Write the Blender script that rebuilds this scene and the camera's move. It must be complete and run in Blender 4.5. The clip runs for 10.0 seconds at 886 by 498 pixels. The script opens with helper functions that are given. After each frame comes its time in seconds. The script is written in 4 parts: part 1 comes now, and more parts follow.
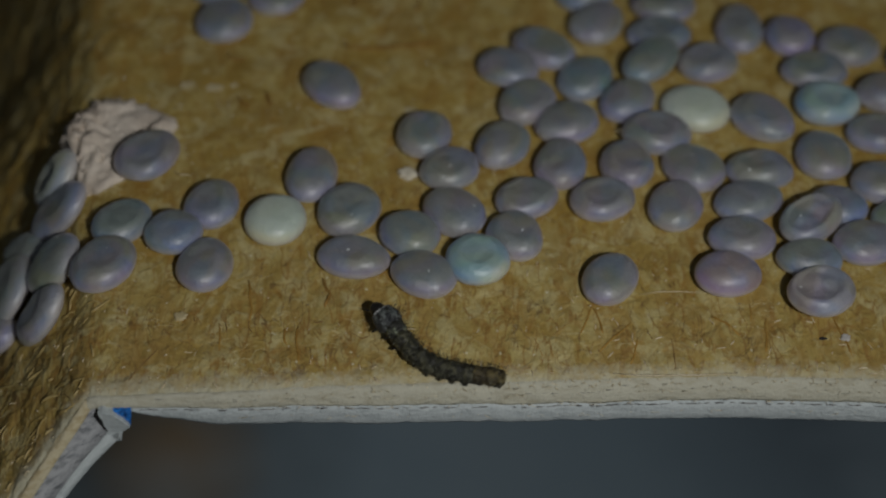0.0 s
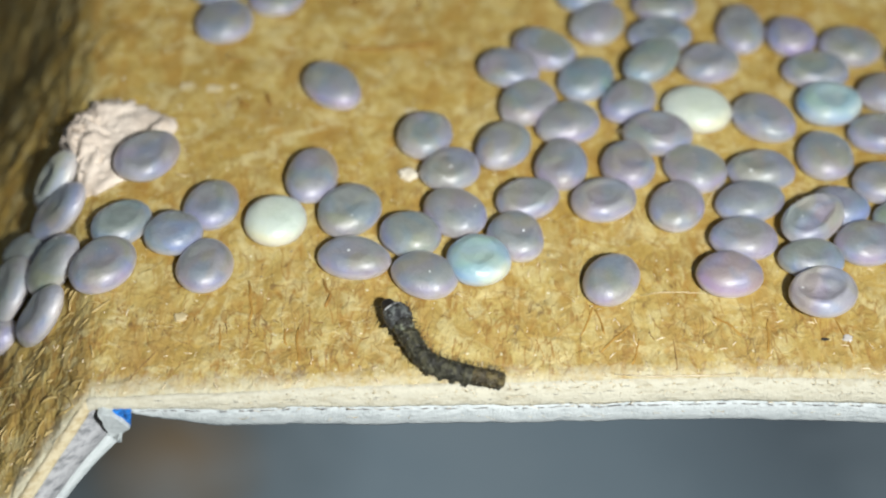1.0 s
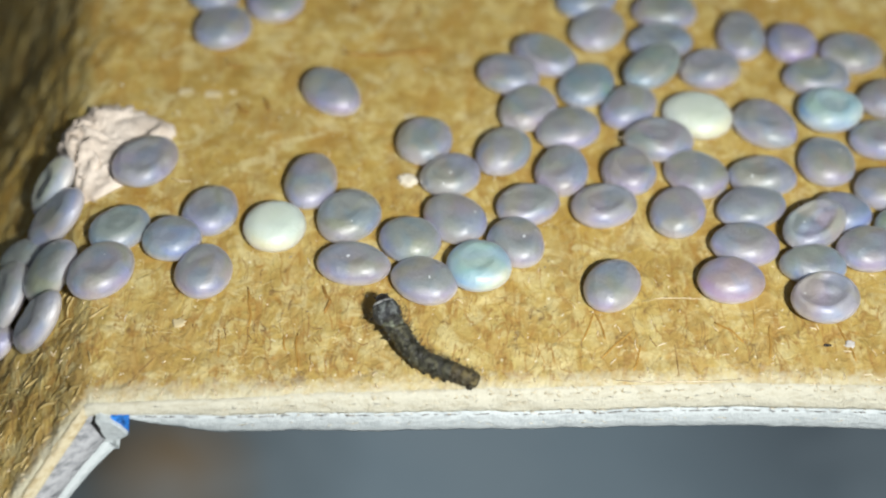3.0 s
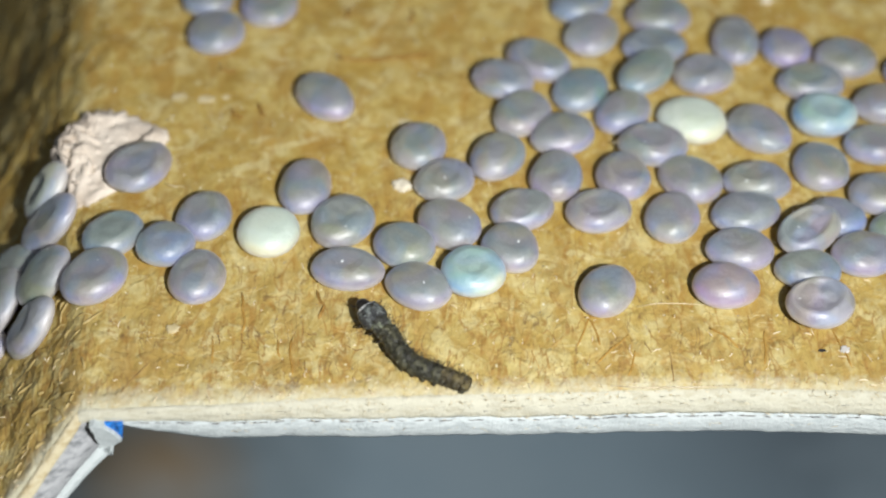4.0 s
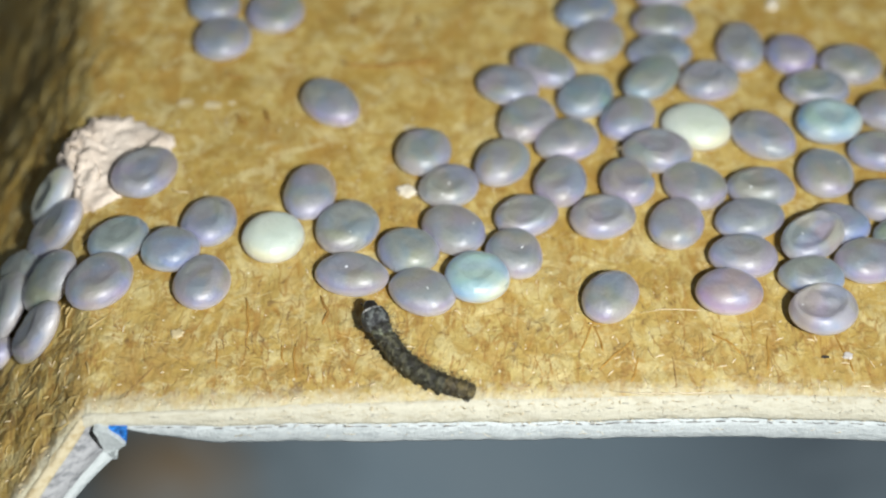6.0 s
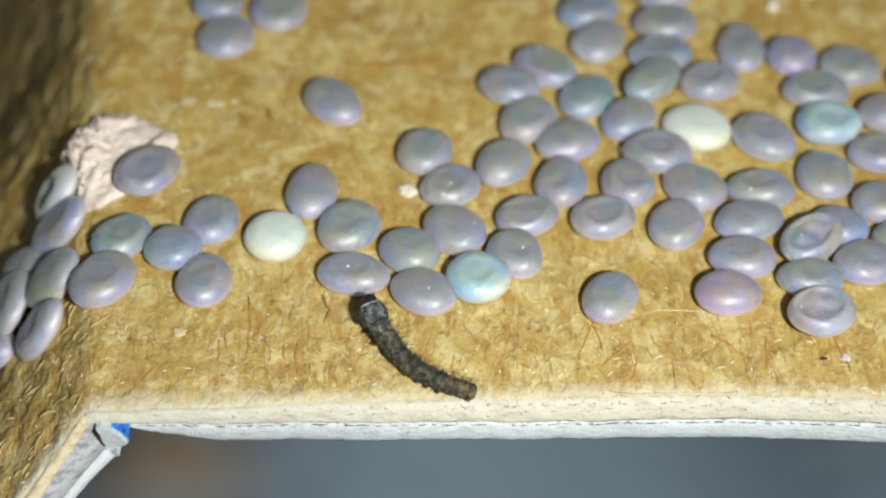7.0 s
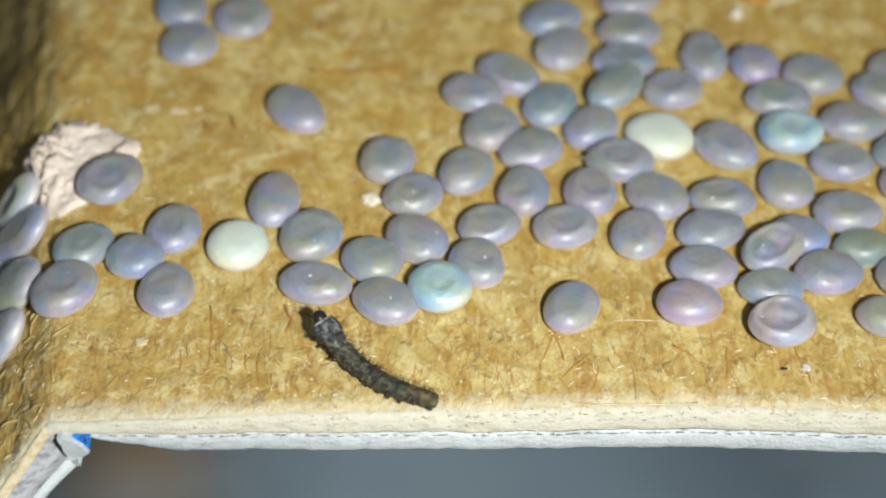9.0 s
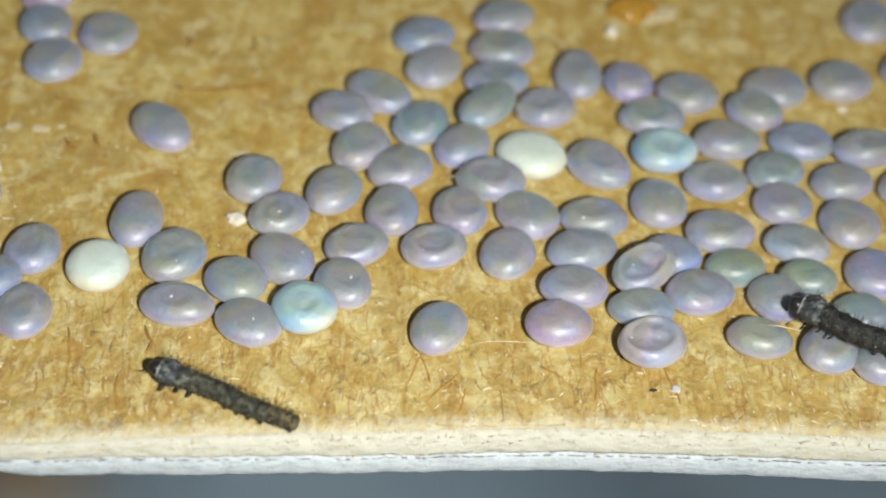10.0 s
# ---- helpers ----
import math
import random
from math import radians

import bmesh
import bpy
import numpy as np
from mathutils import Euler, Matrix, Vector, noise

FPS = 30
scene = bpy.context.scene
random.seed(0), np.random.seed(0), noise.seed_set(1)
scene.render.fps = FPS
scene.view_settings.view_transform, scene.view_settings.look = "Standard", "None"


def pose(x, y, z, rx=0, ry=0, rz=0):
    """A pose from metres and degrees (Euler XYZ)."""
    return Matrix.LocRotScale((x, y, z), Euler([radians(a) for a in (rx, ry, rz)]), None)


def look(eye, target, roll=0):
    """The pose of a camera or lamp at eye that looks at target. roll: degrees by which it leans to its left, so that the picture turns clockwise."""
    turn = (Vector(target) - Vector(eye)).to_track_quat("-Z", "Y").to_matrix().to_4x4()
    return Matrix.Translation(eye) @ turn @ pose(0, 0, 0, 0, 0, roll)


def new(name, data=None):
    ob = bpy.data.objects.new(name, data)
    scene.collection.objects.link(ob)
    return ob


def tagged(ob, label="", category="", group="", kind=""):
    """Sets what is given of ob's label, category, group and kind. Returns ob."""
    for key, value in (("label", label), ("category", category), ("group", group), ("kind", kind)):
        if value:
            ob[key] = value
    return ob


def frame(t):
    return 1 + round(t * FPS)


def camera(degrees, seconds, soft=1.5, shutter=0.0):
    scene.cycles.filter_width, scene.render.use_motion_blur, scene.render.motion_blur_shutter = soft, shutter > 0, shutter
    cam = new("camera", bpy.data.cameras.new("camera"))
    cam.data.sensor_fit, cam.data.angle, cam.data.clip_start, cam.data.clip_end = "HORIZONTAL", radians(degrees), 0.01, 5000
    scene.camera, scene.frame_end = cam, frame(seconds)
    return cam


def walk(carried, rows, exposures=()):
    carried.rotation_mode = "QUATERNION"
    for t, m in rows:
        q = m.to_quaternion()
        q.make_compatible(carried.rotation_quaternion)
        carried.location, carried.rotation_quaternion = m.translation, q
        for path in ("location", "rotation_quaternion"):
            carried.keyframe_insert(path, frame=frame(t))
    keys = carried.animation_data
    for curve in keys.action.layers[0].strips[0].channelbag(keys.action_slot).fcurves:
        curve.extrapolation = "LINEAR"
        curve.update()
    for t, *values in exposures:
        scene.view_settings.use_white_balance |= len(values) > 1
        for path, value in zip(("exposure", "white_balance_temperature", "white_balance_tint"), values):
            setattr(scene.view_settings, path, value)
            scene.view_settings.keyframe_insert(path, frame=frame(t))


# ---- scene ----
cam = camera(23.93, 10.0, soft=2.1)
walk(cam, [
    (0, pose(-0.000159, -0.022229, 0.030645, 39.833, -1.187, -0.129)),
    (0.5, pose(-0.000021, -0.022194, 0.030551, 39.894, -0.992, -0.054)),
    (1, pose(-0.000190, -0.022241, 0.030483, 40.016, -1.184, -0.177)),
    (1.5, pose(-0.000063, -0.022228, 0.030439, 40.057, -1.026, -0.072)),
    (2, pose(0.000047, -0.022207, 0.030402, 40.075, -0.881, 0.019)),
    (2.5, pose(-0.000126, -0.022325, 0.030242, 40.357, -1.082, -0.089)),
    (4, pose(-0.000354, -0.022228, 0.030104, 40.665, -1.482, -0.454)),
    (4.5, pose(-0.000296, -0.022260, 0.030201, 40.732, -1.365, -0.356)),
    (5, pose(-0.000287, -0.022233, 0.030246, 40.675, -1.310, -0.393)),
    (5.5, pose(-0.000067, -0.022293, 0.030118, 40.867, -1.060, -0.200)),
    (7, pose(-0.000125, -0.022222, 0.030573, 40.360, -1.375, 0.173)),
    (7.5, pose(-0.000070, -0.022106, 0.030700, 40.118, -1.285, 0.223)),
    (8, pose(-0.000064, -0.022035, 0.030860, 39.900, -1.311, 0.304)),
    (8.5, pose(0.000045, -0.021968, 0.030944, 39.754, -1.272, 0.359)),
    (9, pose(0.000176, -0.021894, 0.030924, 39.948, -1.876, -0.144)),
    (9.5, pose(0.000732, -0.021895, 0.030491, 40.706, -2.685, -0.719)),
    (10, pose(0.001193, -0.021551, 0.030293, 40.804, -3.556, -1.612)),
], exposures=[(0, -2.05), (0.1, -1.73), (0.2, -1.45), (0.3, -1.23), (0.4, -1.03), (0.5, -0.86), (0.6, -0.68), (0.7, -0.51), (0.8, -0.34), (0.9, -0.16), (1.0, -0.02), (1.1, 0.0), (10, 0.0)])

cam.data.dof.use_dof = True  # close-up lens: shallow focus, sharpest on the front eggs
cam.data.dof.focus_distance = 0.0385
cam.data.dof.aperture_fstop = 70

S = 0.001  # the plan below is in millimetres
rng = random.Random(7)

# ---- light: one small white lamp beside the lens, a dim room round it ----
world = bpy.data.worlds.new("dim_room")
scene.world = world
world.use_nodes = True
world.node_tree.nodes["Background"].inputs[0].default_value = (0.80, 0.88, 1.0, 1)
world.node_tree.nodes["Background"].inputs[1].default_value = 0.095
lamp = bpy.data.lights.new("lamp", "AREA")
lamp.shape, lamp.size, lamp.energy, lamp.color = "DISK", 0.0036, 0.0117, (0.98, 0.98, 0.965)
lamp.spread = radians(85)
lamp_ob = new("lamp", lamp)
lamp_ob.matrix_world = look((0.0142, -0.0338, 0.0405), (0.0022, -0.001, 0))


# ---- materials ----
class Mat:
    """A node material; k scales the millimetre coordinates of its textures."""

    def __init__(self, name, rough=0.6, spec=0.4, own=False):
        self.m = bpy.data.materials.new(name)
        self.m.use_nodes = True
        self.t = self.m.node_tree
        self.b = self.t.nodes["Principled BSDF"]
        self.b.inputs["Roughness"].default_value = rough
        self.b.inputs["Specular IOR Level"].default_value = spec
        if own:
            src = self.t.nodes.new("ShaderNodeTexCoord").outputs["Object"]
        else:
            src = self.t.nodes.new("ShaderNodeNewGeometry").outputs["Position"]
        sc = self.t.nodes.new("ShaderNodeVectorMath")
        sc.operation = "SCALE"
        sc.inputs["Scale"].default_value = 1000
        self.t.links.new(src, sc.inputs[0])
        self.co = sc.outputs[0]
        if own:  # shift the pattern from thing to thing
            info = self.t.nodes.new("ShaderNodeObjectInfo")
            mul = self.t.nodes.new("ShaderNodeVectorMath")
            mul.operation = "MULTIPLY_ADD"
            mul.inputs[1].default_value = (37, 53, 71)
            self.t.links.new(info.outputs["Random"], mul.inputs[0])
            self.t.links.new(self.co, mul.inputs[2])
            self.local, self.co, self.rand = self.co, mul.outputs[0], info.outputs["Random"]

    def stretch(self, v, rz=0.0):
        n = self.t.nodes.new("ShaderNodeMapping")
        n.inputs["Scale"].default_value = v
        n.inputs["Rotation"].default_value = (0, 0, rz)
        self.t.links.new(self.co, n.inputs["Vector"])
        return n.outputs[0]

    def noise(self, scale, detail=4, rough=0.55, distort=0.0, co=None):
        n = self.t.nodes.new("ShaderNodeTexNoise")
        n.inputs["Scale"].default_value = scale
        n.inputs["Detail"].default_value = detail
        n.inputs["Roughness"].default_value = rough
        n.inputs["Distortion"].default_value = distort
        self.t.links.new(co or self.co, n.inputs["Vector"])
        return n.outputs["Fac"]

    def ramp(self, fac, *stops):
        n = self.t.nodes.new("ShaderNodeValToRGB")
        els = n.color_ramp.elements
        while len(els) < len(stops):
            els.new(0.5)
        for e, (p, c) in zip(els, stops):
            e.position = p
            e.color = (*c, 1) if isinstance(c, tuple) else (c, c, c, 1)
        self.t.links.new(fac, n.inputs[0])
        return n.outputs[0]

    def mix(self, fac, a, b, how="MIX"):
        n = self.t.nodes.new("ShaderNodeMix")
        n.data_type, n.blend_type = "RGBA", how
        for value, socket in ((fac, n.inputs[0]), (a, n.inputs[6]), (b, n.inputs[7])):
            if isinstance(value, tuple):
                socket.default_value = (*value, 1)
            elif isinstance(value, (int, float)):
                socket.default_value = value
            else:
                self.t.links.new(value, socket)
        return n.outputs[2]

    def math(self, op, a, b=0.0):
        n = self.t.nodes.new("ShaderNodeMath")
        n.operation = op
        for value, socket in ((a, n.inputs[0]), (b, n.inputs[1])):
            if isinstance(value, (int, float)):
                socket.default_value = value
            else:
                self.t.links.new(value, socket)
        return n.outputs[0]

    def axis(self, i, co=None):
        n = self.t.nodes.new("ShaderNodeSeparateXYZ")
        self.t.links.new(co or self.co, n.inputs[0])
        return n.outputs[i]

    def put(self, socket, value):
        self.t.links.new(value, self.b.inputs[socket])

    def bump(self, fac, depth, strength=1.0):
        n = self.t.nodes.new("ShaderNodeBump")
        n.inputs["Distance"].default_value = depth * S
        n.inputs["Strength"].default_value = strength
        self.t.links.new(fac, n.inputs["Height"])
        self.t.links.new(n.outputs[0], self.b.inputs["Normal"])


def kraft_material():
    m = Mat("kraft_paper", 0.72, 0.3)
    # roughened near the cut, pressed smoother further back
    raised = m.ramp(m.math("MULTIPLY", m.math("ADD", m.axis(1), m.math("MULTIPLY", m.noise(0.6, 3), 2.0)), 0.1), (0.25, 1.0), (0.75, 0.35))
    grain = m.noise(2.6, 5, 0.52, 0.7)
    mat = m.noise(1.0, 4, 0.5, 0.9, m.stretch((3.4, 2.0, 2.5), 0.15))
    c = m.ramp(grain, (0.32, (0.39, 0.265, 0.075)), (0.45, (0.46, 0.335, 0.108)), (0.56, (0.52, 0.400, 0.150)), (0.68, (0.59, 0.480, 0.225)))
    c = m.mix(m.ramp(m.noise(0.5, 4, 0.6, 0.8), (0.36, 0.0), (0.60, 0.9)), c, (0.78, 0.68, 0.47), "MULTIPLY")
    c = m.mix(m.ramp(m.noise(1.1, 4, 0.5, 0.9), (0.50, 0.0), (0.65, 0.65)), c, (0.43, 0.275, 0.06))
    c = m.mix(m.ramp(m.noise(0.8, 3, 0.5, 0.8, m.stretch((1.2, 0.9, 1), 0.4)), (0.54, 0.0), (0.66, 0.55)), c, (0.36, 0.25, 0.085))
    c = m.mix(m.math("MULTIPLY", m.ramp(mat, (0.50, 0.0), (0.64, 0.55)), raised), c, (0.60, 0.50, 0.25))
    c = m.mix(m.ramp(m.noise(1.0, 4, 0.55, 0.8, m.stretch((1.9, 0.7, 1), 0.25)), (0.50, 0.0), (0.62, 0.72)), c, (0.37, 0.215, 0.048))
    c = m.mix(m.ramp(m.noise(1.3, 4, 0.6, 1.0, m.stretch((1, 1.2, 1), 0.7)), (0.53, 0.0), (0.63, 0.6)), c, (0.60, 0.50, 0.26))
    c = m.mix(m.math("MULTIPLY", m.ramp(m.noise(1.0, 3, 0.5, 1.1, m.stretch((4.6, 3.0, 3), -0.2)), (0.54, 0.0), (0.66, 0.6)), raised), c, (0.40, 0.26, 0.075))
    # sparse pale flecks painted in for tiny glints
    c = m.mix(m.ramp(m.noise(7.5, 1, 0.4, 0.3), (0.735, 0.0), (0.775, 0.75)), c, (0.78, 0.71, 0.53))
    c = m.mix(m.ramp(m.noise(6, 2, 0.5), (0.235, 0.7), (0.29, 0.0)), c, (0.20, 0.115, 0.04))
    # matted fibres: soft broken strands, rusty and dark
    for scale, turn, wide, where, most, tone in (
        ((2.6, 0.8, 2.0), 0.10, 0.045, 0.46, 0.90, (0.30, 0.145, 0.024)),
        ((3.4, 1.3, 2.0), -0.32, 0.040, 0.48, 0.90, (0.27, 0.135, 0.028)),
        ((4.4, 1.7, 2.0), 0.30, 0.026, 0.52, 0.75, (0.24, 0.13, 0.035)),
        ((3.0, 1.2, 2.0), 0.45, 0.020, 0.51, 0.90, (0.17, 0.09, 0.03)),
        ((1.6, 3.2, 2.0), 0.3, 0.018, 0.53, 0.70, (0.68, 0.57, 0.32)),
    ):
        line = m.math("ABSOLUTE", m.math("SUBTRACT", m.noise(1.0, 2, 0.5, 0.7, m.stretch(scale, turn)), 0.5))
        keep = m.ramp(m.noise(1.2 + 4 * wide, 3, 0.55, 0.4, m.stretch((1, 1, 1), turn * 3)), (where, 0.0), (where + 0.09, 1.0))
        c = m.mix(m.math("MULTIPLY", m.math("MULTIPLY", m.ramp(line, (0.0, most), (wide, 0.0)), raised), keep), c, tone)
    # paler towards the cut edge, and pale right along it
    pale_front = m.math("ADD", m.axis(1), m.math("MULTIPLY", m.noise(0.9, 5, 0.65), -3.0))
    c = m.mix(m.ramp(m.math("MULTIPLY", m.math("ADD", pale_front, 2.0), 0.2), (0.1, 0.12), (0.95, 0.0)), c, (0.62, 0.50, 0.25))
    y = m.math("SUBTRACT", m.axis(1), m.math("MULTIPLY", m.axis(0), 0.04))
    y = m.math("ADD", y, m.math("MULTIPLY", m.math("MAXIMUM", m.math("SUBTRACT", m.axis(0), 6.3), 0.0), 0.068))
    y = m.math("ADD", y, m.math("MULTIPLY", m.math("MAXIMUM", m.math("SUBTRACT", -5.75, m.axis(0)), 0.0), 1.22))
    y = m.math("SUBTRACT", y, m.math("MULTIPLY", m.math("MINIMUM", m.math("MAXIMUM", m.math("SUBTRACT", -5.9, m.axis(0)), 0.0), 0.35), 0.8))
    worn = m.math("ADD", y, m.math("MULTIPLY", m.noise(3.0, 7, 0.75), -1.3))
    c = m.mix(m.ramp(m.math("ADD", worn, 0.60), (0.0, 0.97), (0.5, 0.0)), c, (0.54, 0.495, 0.375))
    c = m.mix(1.0, c, (0.945, 0.985, 0.95), "MULTIPLY")
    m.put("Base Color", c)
    m.put("Roughness", m.ramp(grain, (0.3, 0.85), (0.75, 0.5)))
    m.bump(m.math("MULTIPLY", raised, m.math("ADD", m.math("MULTIPLY", grain, 0.8), m.math("ADD", m.math("MULTIPLY", mat, 0.4), m.math("MULTIPLY", m.noise(7, 3, 0.5, 0.8, m.stretch((1.3, 0.7, 1), 0.2)), 0.35)))), 0.10, 0.9)
    return m.m


def ply_material(name, light, dark, streak):
    m = Mat(name, 0.8, 0.2)
    n = m.noise(4, 6, 0.65, 0.4, m.stretch((0.7, 1, 2.4)))
    c = m.ramp(n, (0.36, dark), (0.52, light), (0.8, tuple(min(0.9, v * 1.06) for v in light)))
    fleck = m.noise(1.0, 4, 0.6, 0.3, m.stretch((3.2, 8, 12)))
    c = m.mix(m.ramp(fleck, (0.69, 0.0), (0.77, 0.6)), c, streak)
    m.put("Base Color", c)
    m.bump(m.math("ADD", n, m.noise(14, 4)), 0.035, 0.8)
    return m.m


def egg_material(name, main, tint, crown, tint_at=0.5, dusk=0.16, play=0.6):
    """Shell of one tone: a main colour, cloudy tint, the colour that the crown shows through, toned for light as well,
    a clear pale rim.
    """
    m = Mat("eggshell_" + name, 0.45, 0.8, own=True)
    cloud = m.noise(0.8, 1, 0.4, 0.3)
    c = m.mix(m.ramp(cloud, (tint_at - 0.10, 0.0), (tint_at + 0.12, 0.9)), main, tint)
    z = m.axis(2, m.local)
    top = m.math("ADD", z, m.math("MULTIPLY", m.noise(1.4, 1.5), 0.14))
    green = m.math("FRACT", m.math("MULTIPLY", m.rand, 13.7))
    crown = m.mix(m.math("MULTIPLY", green, 0.5 * dusk / 0.16), m.mix(dusk, crown, (0.12, 0.125, 0.115)), (0.15, 0.185, 0.145))
    # sides lightened, crown darkened in colour, as light falls on flank and flat top
    c = m.mix(m.ramp(top, (0.20, 0.0), (0.30, 0.95)), m.mix(1.0, c, (1.06, 1.04, 1.08), "MULTIPLY"), crown)
    # faint play of colours over the shell
    c = m.mix(m.ramp(m.noise(1.3, 1, 0.4, 0.7), (0.48, 0.0), (0.62, play)), c, (1.08, 1.06, 0.62), "MULTIPLY")
    c = m.mix(m.ramp(m.noise(1.5, 1, 0.4, 0.7), (0.49, 0.0), (0.62, play)), c, (0.66, 0.92, 1.18), "MULTIPLY")
    c = m.mix(m.ramp(m.noise(1.2, 1, 0.4, 0.7), (0.49, 0.0), (0.62, play)), c, (1.10, 0.90, 1.04), "MULTIPLY")
    fine = m.noise(15, 5, 0.7)
    c = m.mix(m.ramp(fine, (0.40, 0.0), (0.75, 0.10)), c, (0.55, 0.54, 0.56))
    c = m.mix(m.ramp(m.rand, (0.0, 0.0), (1.0, 0.2)), c, (0.21, 0.21, 0.21))
    low = m.math("ADD", z, m.math("MULTIPLY", m.noise(2, 2), 0.10))
    c = m.mix(m.ramp(low, (0.0, 0.75), (0.16, 0.0)), c, (0.52, 0.48, 0.46))
    # scattered white dots coloured in as small glints on the shell
    c = m.mix(m.ramp(m.noise(6.5, 1, 0.4), (0.785, 0.0), (0.82, 0.8)), c, (0.82, 0.84, 0.84))
    c = m.mix(1.0, c, (1.11, 1.13, 1.15), "MULTIPLY")
    m.put("Base Color", c)
    m.put("Roughness", m.ramp(m.noise(5, 5, 0.65), (0.32, 0.42), (0.68, 0.58)))
    m.b.inputs["Subsurface Weight"].default_value = 0.7
    m.b.inputs["Subsurface Scale"].default_value = 0.6 * S
    m.b.inputs["Subsurface Radius"].default_value = (0.9, 0.9, 1.0)
    m.b.inputs["Coat Weight"].default_value = 0.75
    m.b.inputs["Coat Roughness"].default_value = 0.38
    m.b.inputs["Sheen Weight"].default_value = 0.10
    crease = m.math("ABSOLUTE", m.math("SUBTRACT", m.noise(1.3, 2, 0.5, 1.2), 0.5))
    m.bump(m.math("ADD", m.math("MULTIPLY", fine, 0.9), m.math("ADD", m.math("MULTIPLY", m.noise(3.4, 3, 0.5), 2.6), m.math("MULTIPLY", m.math("MINIMUM", crease, 0.05), 2.2 * (play > 0.2)))), 0.018, 1.0)
    return m.m


def plain_material(name, a, b, scale, rough=0.7, spec=0.35, bump=0.03, own=True):
    m = Mat(name, rough, spec, own)
    n = m.noise(scale, 5, 0.62, 0.3)
    m.put("Base Color", m.ramp(n, (0.3, a), (0.7, b)))
    if bump:
        m.bump(n, bump, 0.9)
    return m.m


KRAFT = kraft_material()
PLY_UP = ply_material("cream_ply", (0.50, 0.487, 0.39), (0.43, 0.405, 0.305), (0.30, 0.25, 0.18))
PLY_FLAP = ply_material("tan_ply", (0.55, 0.49, 0.33), (0.42, 0.34, 0.19), (0.34, 0.25, 0.12))
PLY_LOW = ply_material("white_ply", (0.50, 0.545, 0.545), (0.41, 0.455, 0.46), (0.30, 0.31, 0.33))
LINER = ply_material("grey_liner", (0.40, 0.41, 0.42), (0.19, 0.20, 0.21), (0.10, 0.10, 0.11))
TONES = {
    "lilac": (egg_material("lilac", (0.245, 0.235, 0.305), (0.225, 0.23, 0.28), (0.208, 0.212, 0.228)), "grey-lilac"),
    "violet": (egg_material("violet", (0.225, 0.205, 0.345), (0.23, 0.22, 0.32), (0.205, 0.195, 0.30)), "pale violet"),
    "pink": (egg_material("pink", (0.315, 0.235, 0.325), (0.285, 0.225, 0.315), (0.265, 0.21, 0.29)), "pinkish lilac"),
    "blue_grey": (egg_material("blue_grey", (0.195, 0.225, 0.335), (0.165, 0.225, 0.30), (0.165, 0.195, 0.255)), "bluish grey"),
    "lilac_green": (egg_material("lilac_green", (0.215, 0.22, 0.285), (0.19, 0.23, 0.235), (0.205, 0.225, 0.205)), "greenish lilac"),
    "green_blue": (egg_material("green_blue", (0.175, 0.225, 0.275), (0.15, 0.23, 0.235), (0.165, 0.215, 0.205)), "blue-green grey"),
    "green_grey": (egg_material("green_grey", (0.21, 0.24, 0.225), (0.245, 0.245, 0.265), (0.19, 0.215, 0.19)), "greenish grey"),
    "green": (egg_material("green", (0.165, 0.22, 0.18), (0.20, 0.235, 0.23), (0.14, 0.20, 0.135)), "dull green"),
    "grey": (egg_material("grey", (0.29, 0.31, 0.345), (0.235, 0.26, 0.29), (0.215, 0.225, 0.235)), "silvery grey"),
    "cream": (egg_material("cream", (0.52, 0.58, 0.49), (0.56, 0.58, 0.40), (0.49, 0.55, 0.46), dusk=0.0, play=0.1), "pale cream"),
    "pale": (egg_material("pale", (0.52, 0.54, 0.50), (0.40, 0.42, 0.44), (0.42, 0.44, 0.33), dusk=0.0, play=0.3), "greenish cream"),
    "blue": (egg_material("blue", (0.42, 0.49, 0.42), (0.11, 0.25, 0.40), (0.24, 0.36, 0.36), 0.44, dusk=0.0, play=0.35), "blue-clouded cream"),
    "shell": (egg_material("shell", (0.34, 0.335, 0.375), (0.20, 0.195, 0.225), (0.29, 0.285, 0.32), 0.46, dusk=0.1), "pale lilac"),
}
FLAKE = plain_material("pulp_flake", (0.42, 0.35, 0.28), (0.84, 0.75, 0.64), 1.3, 0.85, 0.2, 0.10)
CHIP = plain_material("white_chip", (0.52, 0.46, 0.34), (0.74, 0.70, 0.58), 5, 0.7, 0.3, 0.03)
CRUMB = plain_material("grey_crumb", (0.40, 0.38, 0.35), (0.58, 0.56, 0.53), 5, 0.7, 0.3, 0.03)
WRINKLE = plain_material("wrinkled_kraft", (0.30, 0.215, 0.07), (0.50, 0.39, 0.17), 4, 0.42, 0.5, 0.03)
RESIDUE = plain_material("dried_residue", (0.44, 0.35, 0.17), (0.60, 0.52, 0.33), 6, 0.6, 0.4, 0.03)
TAN_FUZZ = plain_material("tan_fuzz", (0.47, 0.40, 0.25), (0.61, 0.545, 0.39), 5, 0.7, 0.2, 0)
CREASE = plain_material("brown_crease", (0.19, 0.10, 0.020), (0.34, 0.20, 0.055), 4, 0.8, 0.2, 0.02)
AMBER = plain_material("amber_resin", (0.28, 0.14, 0.012), (0.42, 0.24, 0.04), 3, 0.25, 0.5, 0.02)
RUST_STRAND = plain_material("rust_strand", (0.26, 0.14, 0.026), (0.42, 0.26, 0.065), 5, 0.8, 0.2, 0.02)
DARK_FIBRE = plain_material("dark_fibre", (0.16, 0.095, 0.035), (0.34, 0.22, 0.08), 3, 0.8, 0.2, 0)
